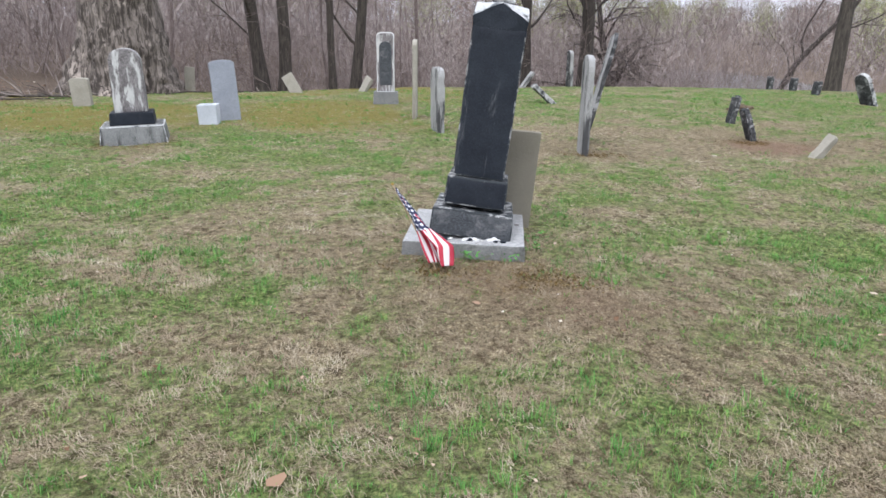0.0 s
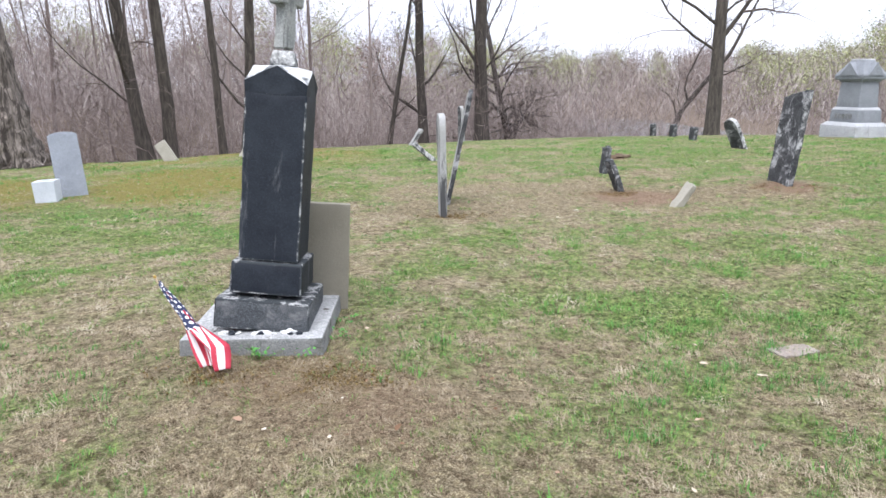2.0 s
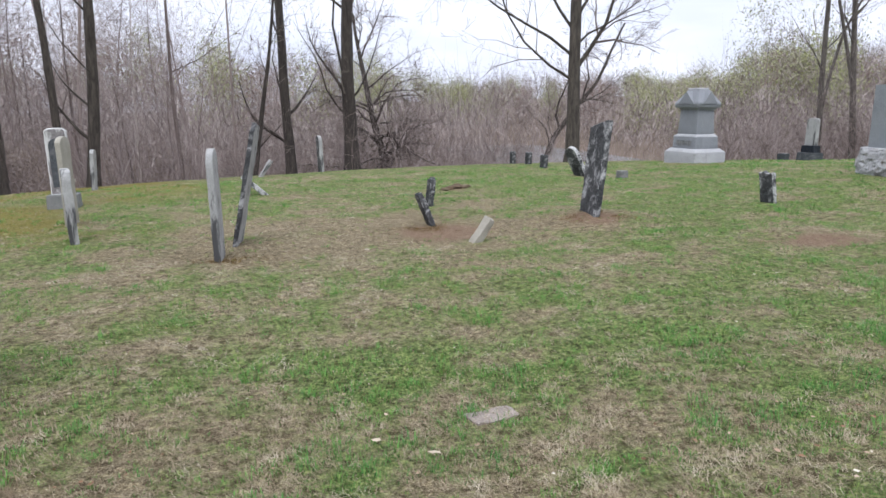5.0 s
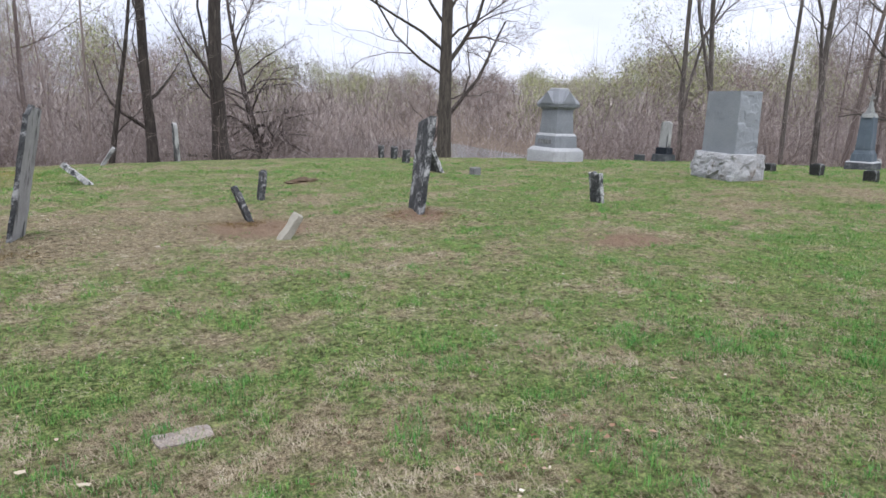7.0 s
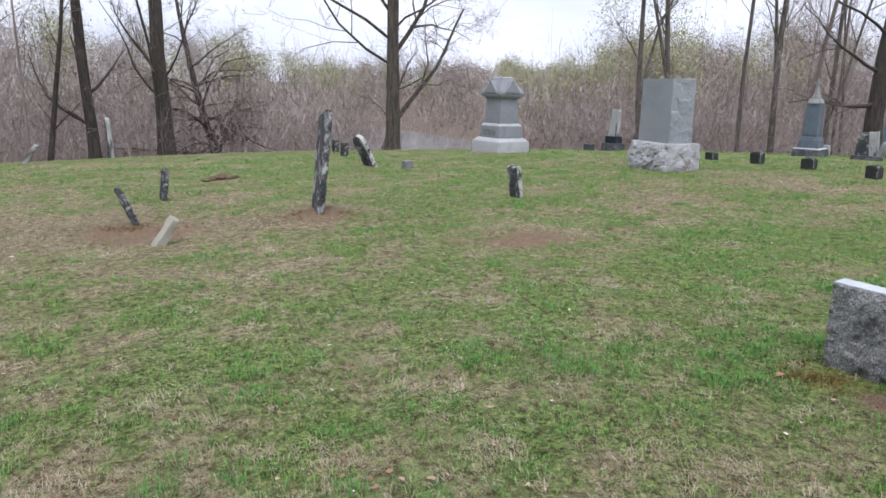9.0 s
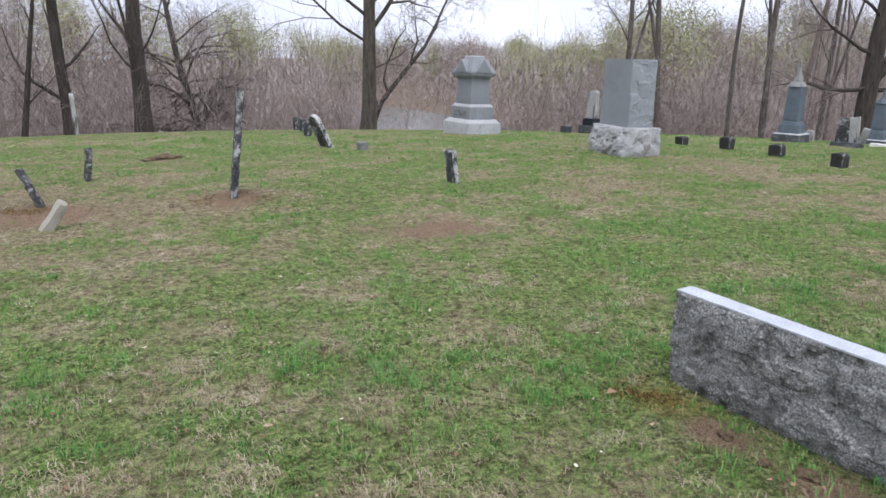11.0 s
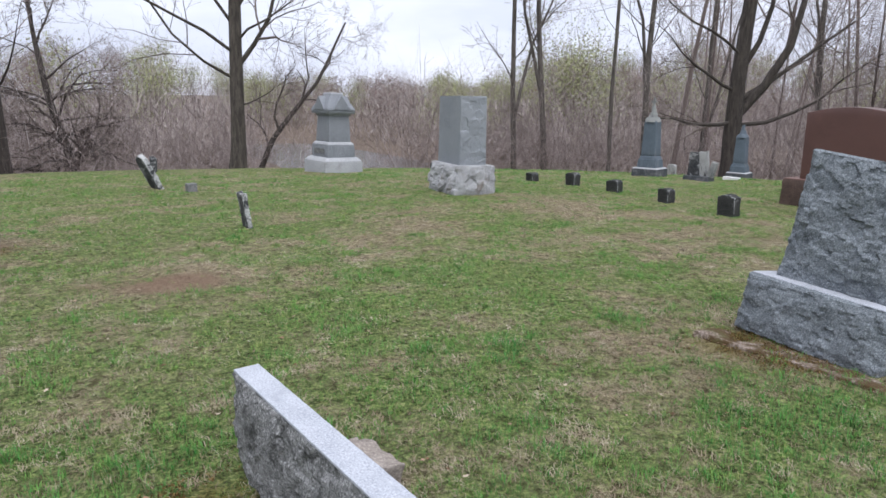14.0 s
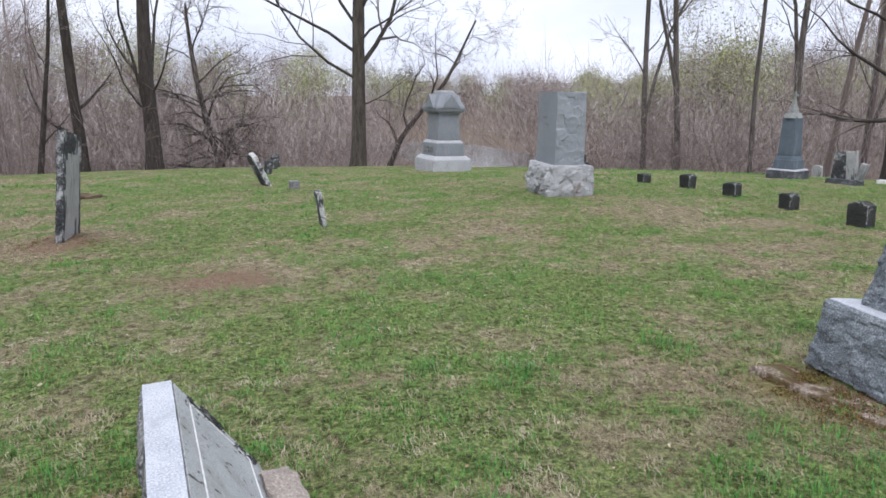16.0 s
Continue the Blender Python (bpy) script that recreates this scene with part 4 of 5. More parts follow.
tablet("white marble slab fallen flat in the grass", 20.3, 11.85, 0.34, 0.22, 0.06, WHITED, -60, 4, 0, broken(86, 0.02), 86, 0.01, 0.02, name="fallen_slab")


def red_monument():
    top = thing_at("red_granite_gravestone", 17.40, 7.22, "polished red granite gravestone on a rock-faced base", "gravestone", turn=-86, sink=0.03)
    shade_by_angle(part("base", block(1.75, 0.62, 0.46, None, (0.98, 0.95), (22, 10, 8), 0.01, 0.004, 7, 90, (0, 0, 0), 0.045, ("top",)), RED_ROCK, top, "rough brown granite base"))
    shade_by_angle(part("die", block(1.30, 0.40, 1.02, lambda u: 0.09 * math.cos(u * 1.5), (0.985, 1), (16, 4, 10), 0.012, 0.001, 7, 91, (0, 0, 0.46)), RED, top, "smooth red-brown die"))
    part("ledge", block(1.70, 0.585, 0.02, None, (0.995, 0.99), (12, 5, 1), 0.005, 0.002, 9, 92, (0, 0, 0.452)), RED_SIDE, top, "paler granite ledge")
    for s in (-1, 1):
        part("sawn_side", block(0.006, 0.37, 0.98, None, (1, 1), (1, 2, 4), 0, 0, 7, 0, (s * 0.652 - s * 0.004, 0, 0.48)), RED_SIDE, top, "paler sawn side")


red_monument()


def black_monument():
    top = thing_at("black_gravestone", 26.5, 11.7, "black polished gravestone with a pale carved ornament", "gravestone", turn=-80)
    part("base", block(0.9, 0.5, 0.3, None, (0.97, 0.95), (6, 4, 3), 0.012, 0.003, 7, 95), GRANITE, top)
    part("die", block(0.6, 0.26, 1.1, arch(0.1), (0.95, 1), (10, 4, 8), 0.012, 0.001, 7, 96, (0.12, 0, 0.3)), BLACK, top, "black polished die")
    part("carving", block(0.22, 0.2, 0.9, arch(0.15), (0.6, 0.7), (8, 4, 10), 0.02, 0.02, 9, 97, (-0.3, 0, 0.3)), CROSS, top, "pale grey carving")


black_monument()


# heaved granite stone on its base
def heaved_stone():
    top = thing_at("rock_faced_gravestone", 11.594, 3.515, "heaved rock-faced grey granite gravestone tilting on its base", "gravestone", turn=-84, lean_x=3, lean_y=0, sink=0.0)
    pad = part("footing", block(1.30, 0.75, 0.07, broken(3, 0.012), (0.99, 0.97), (16, 10, 2), 0.012, 0.014, 9, 100, (0.03, -0.14, -0.097)), FOOTING, top, "crumbled footing grown over with earth and moss")
    pad.matrix_basis = Matrix.Rotation(radians(4), 4, "Z") @ Matrix.Rotation(radians(-2.5), 4, "X")
    tilt = Matrix.Translation((0, 0, -0.02)) @ Matrix.Rotation(radians(3.5), 4, "Y") @ Matrix.Rotation(radians(-4.5), 4, "X")
    b = part("base", block(0.95, 0.47, 0.40, None, (0.97, 0.94), (60, 24, 26), 0.01, 0.003, 20, 101, (0, 0, 0), 0.07, ("top",)), GRANITE_ROCK, top, "rock-faced base")
    b.matrix_basis = tilt
    shade_by_angle(b, 0.3)
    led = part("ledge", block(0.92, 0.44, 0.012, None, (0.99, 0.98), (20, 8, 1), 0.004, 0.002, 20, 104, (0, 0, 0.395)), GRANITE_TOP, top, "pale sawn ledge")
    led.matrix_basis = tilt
    d = part("die", block(0.71, 0.26, 0.86, lambda u: -0.02 * u, (0.94, 0.93), (56, 18, 64), 0.01, 0.003, 20, 103, (0, 0.065, 0.40), 0.085, ("top",)), GRANITE_ROCK, top, "rock-faced die leaning back")
    d.matrix_basis = tilt @ Matrix.Translation((0, 0, 0.4)) @ Matrix.Rotation(radians(0), 4, "X") @ Matrix.Translation((0, 0, -0.4))
    shade_by_angle(d, 0.3)


heaved_stone()


# slant marker in the foreground: rough back, sawn top, sloping smooth face
def slant_marker():
    top = thing_at("slant_gravestone", 7.985, 2.80, "grey granite slant gravestone, rough back and smooth sloping face", "gravestone", turn=-80, lean_x=-1, lean_y=-1, sink=0.055)
    length, high, crest, foot = 1.42, 0.53, 0.10, 0.40
    fall = lambda u: -0.09 * (1 - math.sqrt(max(0.0, 1 - max(0.0, (u - 0.88) / 0.12) ** 2)))  # noqa: E731
    bm = block(length, crest, high, fall, (1, 1), (90, 8, 40), 0, 0, 9, 110, (0, crest / 2, 0), 0.045, ("top", "back"))
    for v in bm.verts:
        z = v.co.z / high
        if v.co.y > 0.004:
            v.co.y += (foot - crest) * (1 - max(z, 0.18)) / 0.82 * (v.co.y / crest)
        v.co.y += 0.10 * max(0.0, 0.28 - z) if v.co.y < 0.03 else 0.0
        v.co += noise.noise_vector(v.co * 30) * (0.004 if v.co.y < 0.0 else 0.0006)
    body = part("body", bm, GRANITE_DIRTY, top, "rough weathered granite body")
    shade_by_angle(body, 0.3)
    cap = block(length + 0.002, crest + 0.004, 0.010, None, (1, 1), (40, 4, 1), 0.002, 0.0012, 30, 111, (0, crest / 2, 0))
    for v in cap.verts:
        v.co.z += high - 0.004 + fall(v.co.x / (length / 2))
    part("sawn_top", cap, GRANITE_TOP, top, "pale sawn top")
    slope = math.atan2(foot - crest, high * 0.82)
    tilt = Matrix.Translation((0, crest + 0.004, high - 0.004)) @ Matrix.Rotation(slope, 4, "X")
    run = math.hypot(foot - crest, high * 0.82)
    face = part("face", block(length - 0.01, 0.006, run - 0.01, None, (1, 1), (20, 1, 8), 0.002, 0.0004, 9, 112, (0, 0, -run + 0.004)), POLISHED, top, "smooth lichen-spotted face")
    face.matrix_basis = tilt
    for w, h, x, z in ((1.28, 0.006, 0.0, -0.09), (1.28, 0.006, 0.0, -0.44), (0.006, 0.35, -0.64, -0.44), (0.006, 0.35, 0.64, -0.44)):
        part("engraved_line", block(w, 0.003, h, None, (1, 1), (4, 1, 4), 0, 0, 9, 0, (x, 0.0045, z)), WHITED, face, "pale engraved border line")
    rng = random.Random(8)
    verts, faces = [], []
    for _ in range(900):
        t = rng.random()
        x, z = -0.725 + abs(rng.gauss(0, 0.035)), -0.03 - 0.46 * t
        if noise.noise(Vector((x * 9, z * 14, 2))) + 0.25 * noise.noise(Vector((x * 40, z * 40, 5))) < -0.05:
            continue
        s, a = rng.uniform(0.004, 0.012), rng.uniform(0, 6.28)
        k = len(verts)
        for j in range(5):
            w = a + j * 1.2566
            q = s * rng.uniform(0.5, 1.1)
            verts.append((x + q * math.cos(w), 0.0045 + rng.uniform(0, 0.003), z + q * math.sin(w)))
        verts.append((x, 0.0085 + rng.uniform(0, 0.003), z))
        faces += [(k + j, k + (j + 1) % 5, k + 5) for j in range(5)]
    crust = mesh_ob("lichen", verts, faces, FOOT)
    crust.parent = face
    tagged(crust, "black crusty lichen along the edge", kind="stuff")


slant_marker()
tablet("broken sandstone piece lying beside the slant marker", 8.33, 3.30, 0.36, 0.14, 0.10, BROKEN, -78, 8, 4, broken(114, 0.04), 114, 0.018, 0.05, name="broken_stone", category="stone", cells=(12, 7, 8))
tablet("flat sunken tan stone lying in the turf", 3.43, 4.09, 0.25, 0.14, 0.006, BROKEN, 14, -1, 0, broken(115, 0.006), 115, 0.014, 0.05, name="flat_stone", category="stone")


def clod(label, x, y, w, d, h, seed, mat):
    bm = bmesh.new()
    bmesh.ops.create_icosphere(bm, subdivisions=3, radius=1)
    for v in bm.verts:
        k = 1 + 0.35 * noise.noise(v.co * 2 + Vector((seed, 0, 0))) + 0.18 * noise.noise(v.co * 6)
        v.co = Vector((v.co.x * w / 2 * k, v.co.y * d / 2 * k, max(-0.3 * h, v.co.z * h * k)))
    ob = part("earth_clod", bm, mat, None, label)
    stand(ob, x, y, seed * 40, sink=0.0)
    return tagged(ob, label, "earth")


clod("raised strip of dark bare earth in the grass", 5.35, 13.0, 0.75, 0.3, 0.07, 1, EARTH)
for i, (x, y, w) in enumerate(((7.72, 2.95, 0.14), (7.80, 2.60, 0.18), (7.70, 2.72, 0.10), (11.18, 3.45, 0.12), (11.25, 3.2, 0.10))):
    clod("small lump of reddish earth beside a stone", x, y, w * 0.6, w * 0.4, 0.03, 2 + i, EARTH)



# ---- trees ----
def limb(store, rng, start, way, length, radius, level, spec):
    """Grows one limb and, from it, the limbs of the next level. store[level] takes (points, radii)."""
    segs = (9, 6, 4, 3, 2)[level]
    pts, radii, p, d = [start], [radius], start.copy(), way / np.linalg.norm(way)
    wander, lift = spec["wander"][level], spec["lift"][level]
    for i in range(segs):
        d = d + rng.normal(0, wander, 3) + np.array([0, 0, lift])
        d /= np.linalg.norm(d)
        p = p + d * length / segs
        pts.append(p)
        radii.append(max(radius * (1 - (i + 1) / segs * spec["thin"][level]), 0.004))
    store[level].append((pts, radii))
    if level + 1 >= spec["levels"]:
        return
    for _ in range(spec["count"][level]):
        k = rng.uniform(spec["from"][level], 0.98) * segs
        i = min(int(k), segs - 1)
        at = pts[i] + (pts[i + 1] - pts[i]) * (k - i)
        along = pts[i + 1] - pts[i]
        along /= np.linalg.norm(along)
        side = np.cross(along, rng.normal(0, 1, 3))
        side /= np.linalg.norm(side) + 1e-9
        open_ = rng.uniform(*spec["open"][level])
        child = along * math.cos(open_) + side * math.sin(open_)
        if level == 0:
            child[2] = abs(child[2]) * 0.8 + 0.12
        limb(store, rng, at, child, length * rng.uniform(*spec["ratio"][level]) * (1.1 - 0.5 * k / segs), radii[i] * rng.uniform(*spec["girth"][level]), level + 1, spec)


SPEC = {
    "girth": ((0.16, 0.36), (0.3, 0.6), (0.3, 0.6), (0.3, 0.6)),
    "levels": 5, "wander": (0.035, 0.15, 0.2, 0.22, 0.2), "lift": (0.02, 0.09, 0.03, 0.02, 0.0), "thin": (0.75, 0.85, 0.9, 0.7, 0.5),
    "count": (13, 7, 5, 3), "from": (0.2, 0.2, 0.15, 0.1), "open": ((0.6, 1.15), (0.4, 0.9), (0.4, 1.0), (0.4, 1.0)), "ratio": ((0.25, 0.5), (0.35, 0.6), (0.35, 0.6), (0.3, 0.5)),
}


def spec_with(**changes):
    return {**SPEC, **changes}


def limbs_mesh(store, levels, sides, steps=(1, 1, 1, 1, 1)):
    verts, faces = [], []
    for level in levels:
        for pts, radii in store[level]:
            k = steps[level]
            tube(verts, faces, pts[::k], radii[::k], sides[level])
    return verts, faces


SIDES = (12, 7, 4, 3, 3)


def tree(label, x, y, height, radius, lean=(0, 0), seed=0, material=None, spec=SPEC, limbs=(), flare=1.5, category="tree", name="tree", sink=0.15, plates=0.0):
    """A bare tree: a trunk with root flare, its limbs, and its twigs. limbs: (height, azimuth, elevation, length, radius)."""
    rng = np.random.RandomState(seed)
    store = [[] for _ in range(5)]
    limb(store, rng, np.zeros(3), np.array([math.tan(radians(lean[0])), math.tan(radians(lean[1])), 1.0]), height, radius, 0, spec)
    pts, radii = store[0][0]
    for h, az, el, length, r in limbs:
        heights = [p[2] for p in pts]
        at = np.array([np.interp(h, heights, [p[k] for p in pts]) for k in range(3)])
        a, e = radians(az), radians(el)
        limb(store, rng, at, np.array([math.sin(a) * math.cos(e), math.cos(a) * math.cos(e), math.sin(e)]), length, r, 1, spec)
    top = tagged(new(name), label, category)
    top.location = (x, y, ground_z(x, y) - sink)
    dense_p, dense_r = [], []
    rings, around = (120, 72) if plates else (22, 16)
    for k in np.linspace(0, 1, rings):
        h = k**1.5
        i = h * (len(pts) - 1)
        j = min(int(i), len(pts) - 2)
        dense_p.append(pts[j] + (pts[j + 1] - pts[j]) * (i - j))
        dense_r.append((radii[j] + (radii[j + 1] - radii[j]) * (i - j)) * (1 + (flare - 1) * math.exp(-h * height / (radius * 2.2))))
    tv, tf = [], []
    tube(tv, tf, dense_p, dense_r, around)
    for i, v in enumerate(tv):
        c = dense_p[i // around]
        q = Vector(v) * 2.0
        root = math.exp(-(v[2]) / (radius * 1.6))
        w = math.atan2(v[1] - c[1], v[0] - c[0])
        k = 1 + 0.10 * noise.noise(q * (0.4 / max(radius, 0.2))) + 0.06 * noise.noise(q * 2.5) + 0.22 * root * math.cos(w * 5 + seed)
        if plates:
            u = Vector((v[0] * 9, v[1] * 9, v[2] * 1.8))
            k += plates * (abs(noise.noise(u)) + 0.6 * abs(noise.noise(u * 2.1)) - 0.35)
        tv[i] = c + (v - c) * k
    bark = material or BARK
    t = mesh_ob("trunk", [tuple(v) for v in tv], tf, bark, True)
    t.parent = top
    for pts1, radii1 in store[1]:
        v, f = [], []
        tube(v, f, pts1, radii1, SIDES[1])
        ob = mesh_ob("limb", [tuple(p) for p in v], f, bark, True)
        ob.parent = t
    v, f = limbs_mesh(store, (2, 3, 4), SIDES)
    if v:
        ob = mesh_ob("crown", [tuple(p) for p in v], f, TWIG, True)
        ob.parent = top
        tagged(ob, "bare crown of fine twigs", kind="stuff")
    return top


open_crown = spec_with(count=(4, 9, 6, 4), **{"from": (0.4, 0.2, 0.15, 0.1)})
slim = spec_with(count=(11, 6, 4, 3), open=((0.5, 1.0), (0.4, 0.9), (0.4, 1.0), (0.4, 1.0)), **{"from": (0.12, 0.2, 0.15, 0.1)}, ratio=((0.12, 0.26), (0.35, 0.6), (0.35, 0.6), (0.3, 0.5)))
few = spec_with(count=(6, 7, 5, 4), **{"from": (0.45, 0.2, 0.15, 0.1)})

tree("huge old maple with shaggy grey bark and flared roots", -7.9, 16.5, 17, 0.76, (-1, 0), 1, BARK_OLD, few, ((4.3, 97, 10, 6.5, 0.36), (4.2, 250, 35, 6, 0.22), (4.6, 40, 45, 6, 0.2), (3.9, 120, 25, 5, 0.12)), 1.75, plates=0.16)
tree("bare grey tree forking from the base", -6.1, 21.6, 15, 0.21, (-5, 0), 2, BARK, slim)
tree("bare grey tree beside its twin trunk", -5.5, 21.8, 15, 0.20, (-1, 0), 3, BARK, slim)
tree("thin straight bare tree", -4.2, 23.0, 14, 0.13, (-1.5, 0), 4, BARK, slim)
tree("bare tree leaning over the slope", -3.6, 23.4, 15, 0.19, (7, 0), 5, BARK, slim)
tree("dark bare tree at the edge of the slope", 2.35, 25.8, 15, 0.19, (0.5, 0), 6, BARK_DARK, slim, ((2.6, 80, 35, 2.2, 0.06), (1.6, 265, 40, 3.0, 0.08)))
tree("crooked dark sapling at the edge of the slope", 1.0, 25.6, 8, 0.10, (7, 0), 7, BARK_DARK, slim)
tree("stout dark bare tree with slender side stems", 4.5, 26.0, 17, 0.27, (1.2, 0), 8, BARK_DARK, slim, ((1.2, 270, 80, 9, 0.065), (1.6, 85, 80, 9, 0.08), (2.4, 290, 50, 4, 0.04)))
crooked = spec_with(count=(6, 8, 5, 3), wander=(0.14, 0.3, 0.3, 0.3, 0.2), lift=(0.03, 0.06, 0.02, 0, 0), **{"from": (0.2, 0.1, 0.1, 0.1)}, ratio=((0.3, 0.55), (0.4, 0.7), (0.4, 0.7), (0.3, 0.5)))
droop = spec_with(count=(20, 10, 6, 2), girth=((0.28, 0.5), (0.4, 0.7), (0.4, 0.7), (0.3, 0.6)), lift=(0.02, -0.10, -0.06, -0.03, 0), wander=(0.12, 0.22, 0.26, 0.3, 0.2), **{"from": (0.12, 0.1, 0.1, 0.1)}, ratio=((0.25, 0.5), (0.4, 0.7), (0.4, 0.7), (0.3, 0.5)))
tree("half-dead tree with a tangle of drooping dark branches", 6.4, 31.0, 8.5, 0.20, (-2, 0), 9, BARK_DARK, droop, ((2.2, 80, 25, 2.4, 0.06), (2.8, 95, 30, 2.6, 0.05), (3.4, 70, 30, 2.2, 0.05), (4.0, 250, 40, 2.4, 0.05), (3.0, 110, 10, 2.2, 0.05)))
tree("bare tree with wide spreading limbs on the crest", 10.87, 20.8, 15, 0.21, (-1.0, 0), 10, BARK, open_crown, ((2.6, 272, 36, 6.0, 0.045), (3.3, 268, 44, 6.0, 0.05), (4.0, 285, 55, 5.0, 0.05), (2.9, 80, 55, 5.0, 0.075), (3.6, 95, 35, 3.2, 0.04), (1.9, 88, 20, 1.8, 0.025), (4.4, 95, 50, 4, 0.05)), 1.35)
tree("crooked tree leaning far over behind the spreading one", 12.6, 30.0, 9.0, 0.15, (30, 3), 12, BARK_DARK, crooked, ((3.0, 60, 70, 3.6, 0.06), (4.2, 100, 65, 3.2, 0.05), (5.2, 85, 50, 3.0, 0.05), (2.2, 300, 60, 2.6, 0.04)))
twin = spec_with(count=(9, 6, 4, 3), wander=(0.03, 0.14, 0.2, 0.22, 0.2), open=((0.35, 0.8), (0.4, 0.9), (0.4, 1.0), (0.4, 1.0)), **{"from": (0.25, 0.2, 0.15, 0.1)}, ratio=((0.10, 0.24), (0.35, 0.6), (0.35, 0.6), (0.3, 0.5)))
for i, (x, y, r, lean, fork) in enumerate(((21.0, 22.3, 0.11, -2.0, 2.4), (22.1, 21.9, 0.12, -2.5, 3.4), (23.2, 19.6, 0.08, -3, 0), (24.7, 19.5, 0.12, -3, 3.0), (28.5, 20.5, 0.11, -3, 2.8), (31.5, 17.5, 0.14, -4.0, 3.0))):
    tree("slim bare forked tree along the wood's edge" if fork else "slim straight bare tree along the wood's edge", x, y, 15, r, (lean, 0), 20 + i, BARK_GREY, twin, ((fork, 80 + 190 * (i % 2), 78, 9, r * 0.62), (fork + 1.5, 260, 55, 2.6, 0.03)) if fork else ())
tree("big dark maple with wide low limbs reaching both ways", 24.6, 15.6, 14, 0.27, (-3.5, 0), 40, BARK_DARK, few, ((2.0, 262, 4, 3.6, 0.07), (2.9, 280, 12, 3.4, 0.06), (3.9, 270, 22, 4.0, 0.05), (2.1, 115, 42, 7.5, 0.15), (2.6, 100, 30, 7.0, 0.09), (1.9, 128, 16, 5.5, 0.07), (3.4, 120, 50, 6, 0.09)))


def fallen_branch(x, y, turn, length, radius, seed):
    """A dead branch with a few side twigs lying on the ground."""
    r = np.random.RandomState(seed)
    v, f = [], []
    a = radians(turn)
    p, d = np.array([0.0, 0.0, 0.0]), np.array([math.cos(a), math.sin(a), 0.0])
    pts = [p]
    for _ in range(7):
        d = d + r.normal(0, 0.16, 3) * np.array([1, 1, 0.5])
        d /= np.linalg.norm(d)
        p = p + d * length / 7
        z = ground_z(x + p[0], y + p[1]) - ground_z(x, y) + radius * 0.7 + abs(p[2]) * 0.3
        p = np.array([p[0], p[1], z])
        pts.append(p)
    pts[0] = np.array([0, 0, radius * 0.6])
    tube(v, f, pts, [radius * (1 - 0.11 * i) for i in range(8)], 7)
    ob = mesh_ob("fallen_branch", [tuple(q) for q in v], f, BARK, True)
    ob.location = (x, y, ground_z(x, y))
    tagged(ob, "dead grey-brown branch lying in the leaf litter", "branch", "fallen branches under the old tree")
    v, f = [], []
    for _ in range(6):
        i = r.randint(1, 7)
        way = r.normal(0, 1, 3)
        way[2] = abs(way[2]) * 0.8
        way *= length * r.uniform(0.12, 0.3) / np.linalg.norm(way)
        tube(v, f, [pts[i], pts[i] + way * 0.5 + r.normal(0, 0.03, 3), pts[i] + way], [radius * 0.4, radius * 0.28, radius * 0.12], 4)
    tw = mesh_ob("side_twigs", [tuple(q) for q in v], f, TWIG, True)
    tw.parent = ob
    tagged(tw, kind="stuff")


for i, (x, y, turn, length, radius) in enumerate(((-9.6, 14.2, 20, 2.2, 0.035), (-9.0, 13.6, 160, 1.8, 0.03), (-10.2, 14.8, -15, 2.6, 0.045), (-8.8, 14.6, 40, 1.5, 0.025), (-9.8, 13.2, 5, 1.9, 0.03), (-7.4, 14.7, 55, 1.3, 0.03), (-10.6, 13.8, 75, 1.6, 0.03), (-6.6, 15.6, 10, 1.2, 0.025), (-9.3, 15.2, -40, 2.0, 0.04), (-5.2, 16.4, 8, 0.9, 0.03))):
    fallen_branch(x, y, turn, length, radius, 400 + i)


# ---- woods: far trees and brush ----
def variant(seed, height, radius, spec, sides):
    rng = np.random.RandomState(seed)
    store = [[] for _ in range(5)]
    limb(store, rng, np.zeros(3), np.array([rng.normal(0, 0.06), rng.normal(0, 0.06), 1.0]), height, radius, 0, spec)
    v, f = limbs_mesh(store, range(5), sides, (3, 2, 2, 3, 1))
    tips = np.array([pts[-1] for lv in (2, 3) for pts, _ in store[lv]] or [[0, 0, height]])
    return np.array(v), np.array(f), tips


def shrub(seed):
    rng = np.random.RandomState(seed)
    store = [[] for _ in range(5)]
    sp = spec_with(levels=3, count=(4, 3, 0), wander=(0.20, 0.26, 0.3, 0.2, 0.2), lift=(0.0, 0.02, 0, 0, 0), ratio=((0.4, 0.7), (0.4, 0.7), (0.3, 0.5), (0.3, 0.5)))
    for _ in range(8):
        a = rng.uniform(0, 6.28)
        limb(store, rng, np.array([math.cos(a), math.sin(a), 0]) * rng.uniform(0.05, 0.5), np.array([math.cos(a) * 0.35, math.sin(a) * 0.35, 1]), rng.uniform(1.3, 3.2), rng.uniform(0.006, 0.013), 0, sp)
    verts, faces = [], []
    for level in range(3):
        for pts, radii in store[level]:
            step = (3, 3, 4)[level]
            keep = list(range(0, len(pts), step))
            tube(verts, faces, [pts[i] for i in keep], [max(radii[i], 0.004) for i in keep], 3)
    return np.array(verts), np.array(faces), None


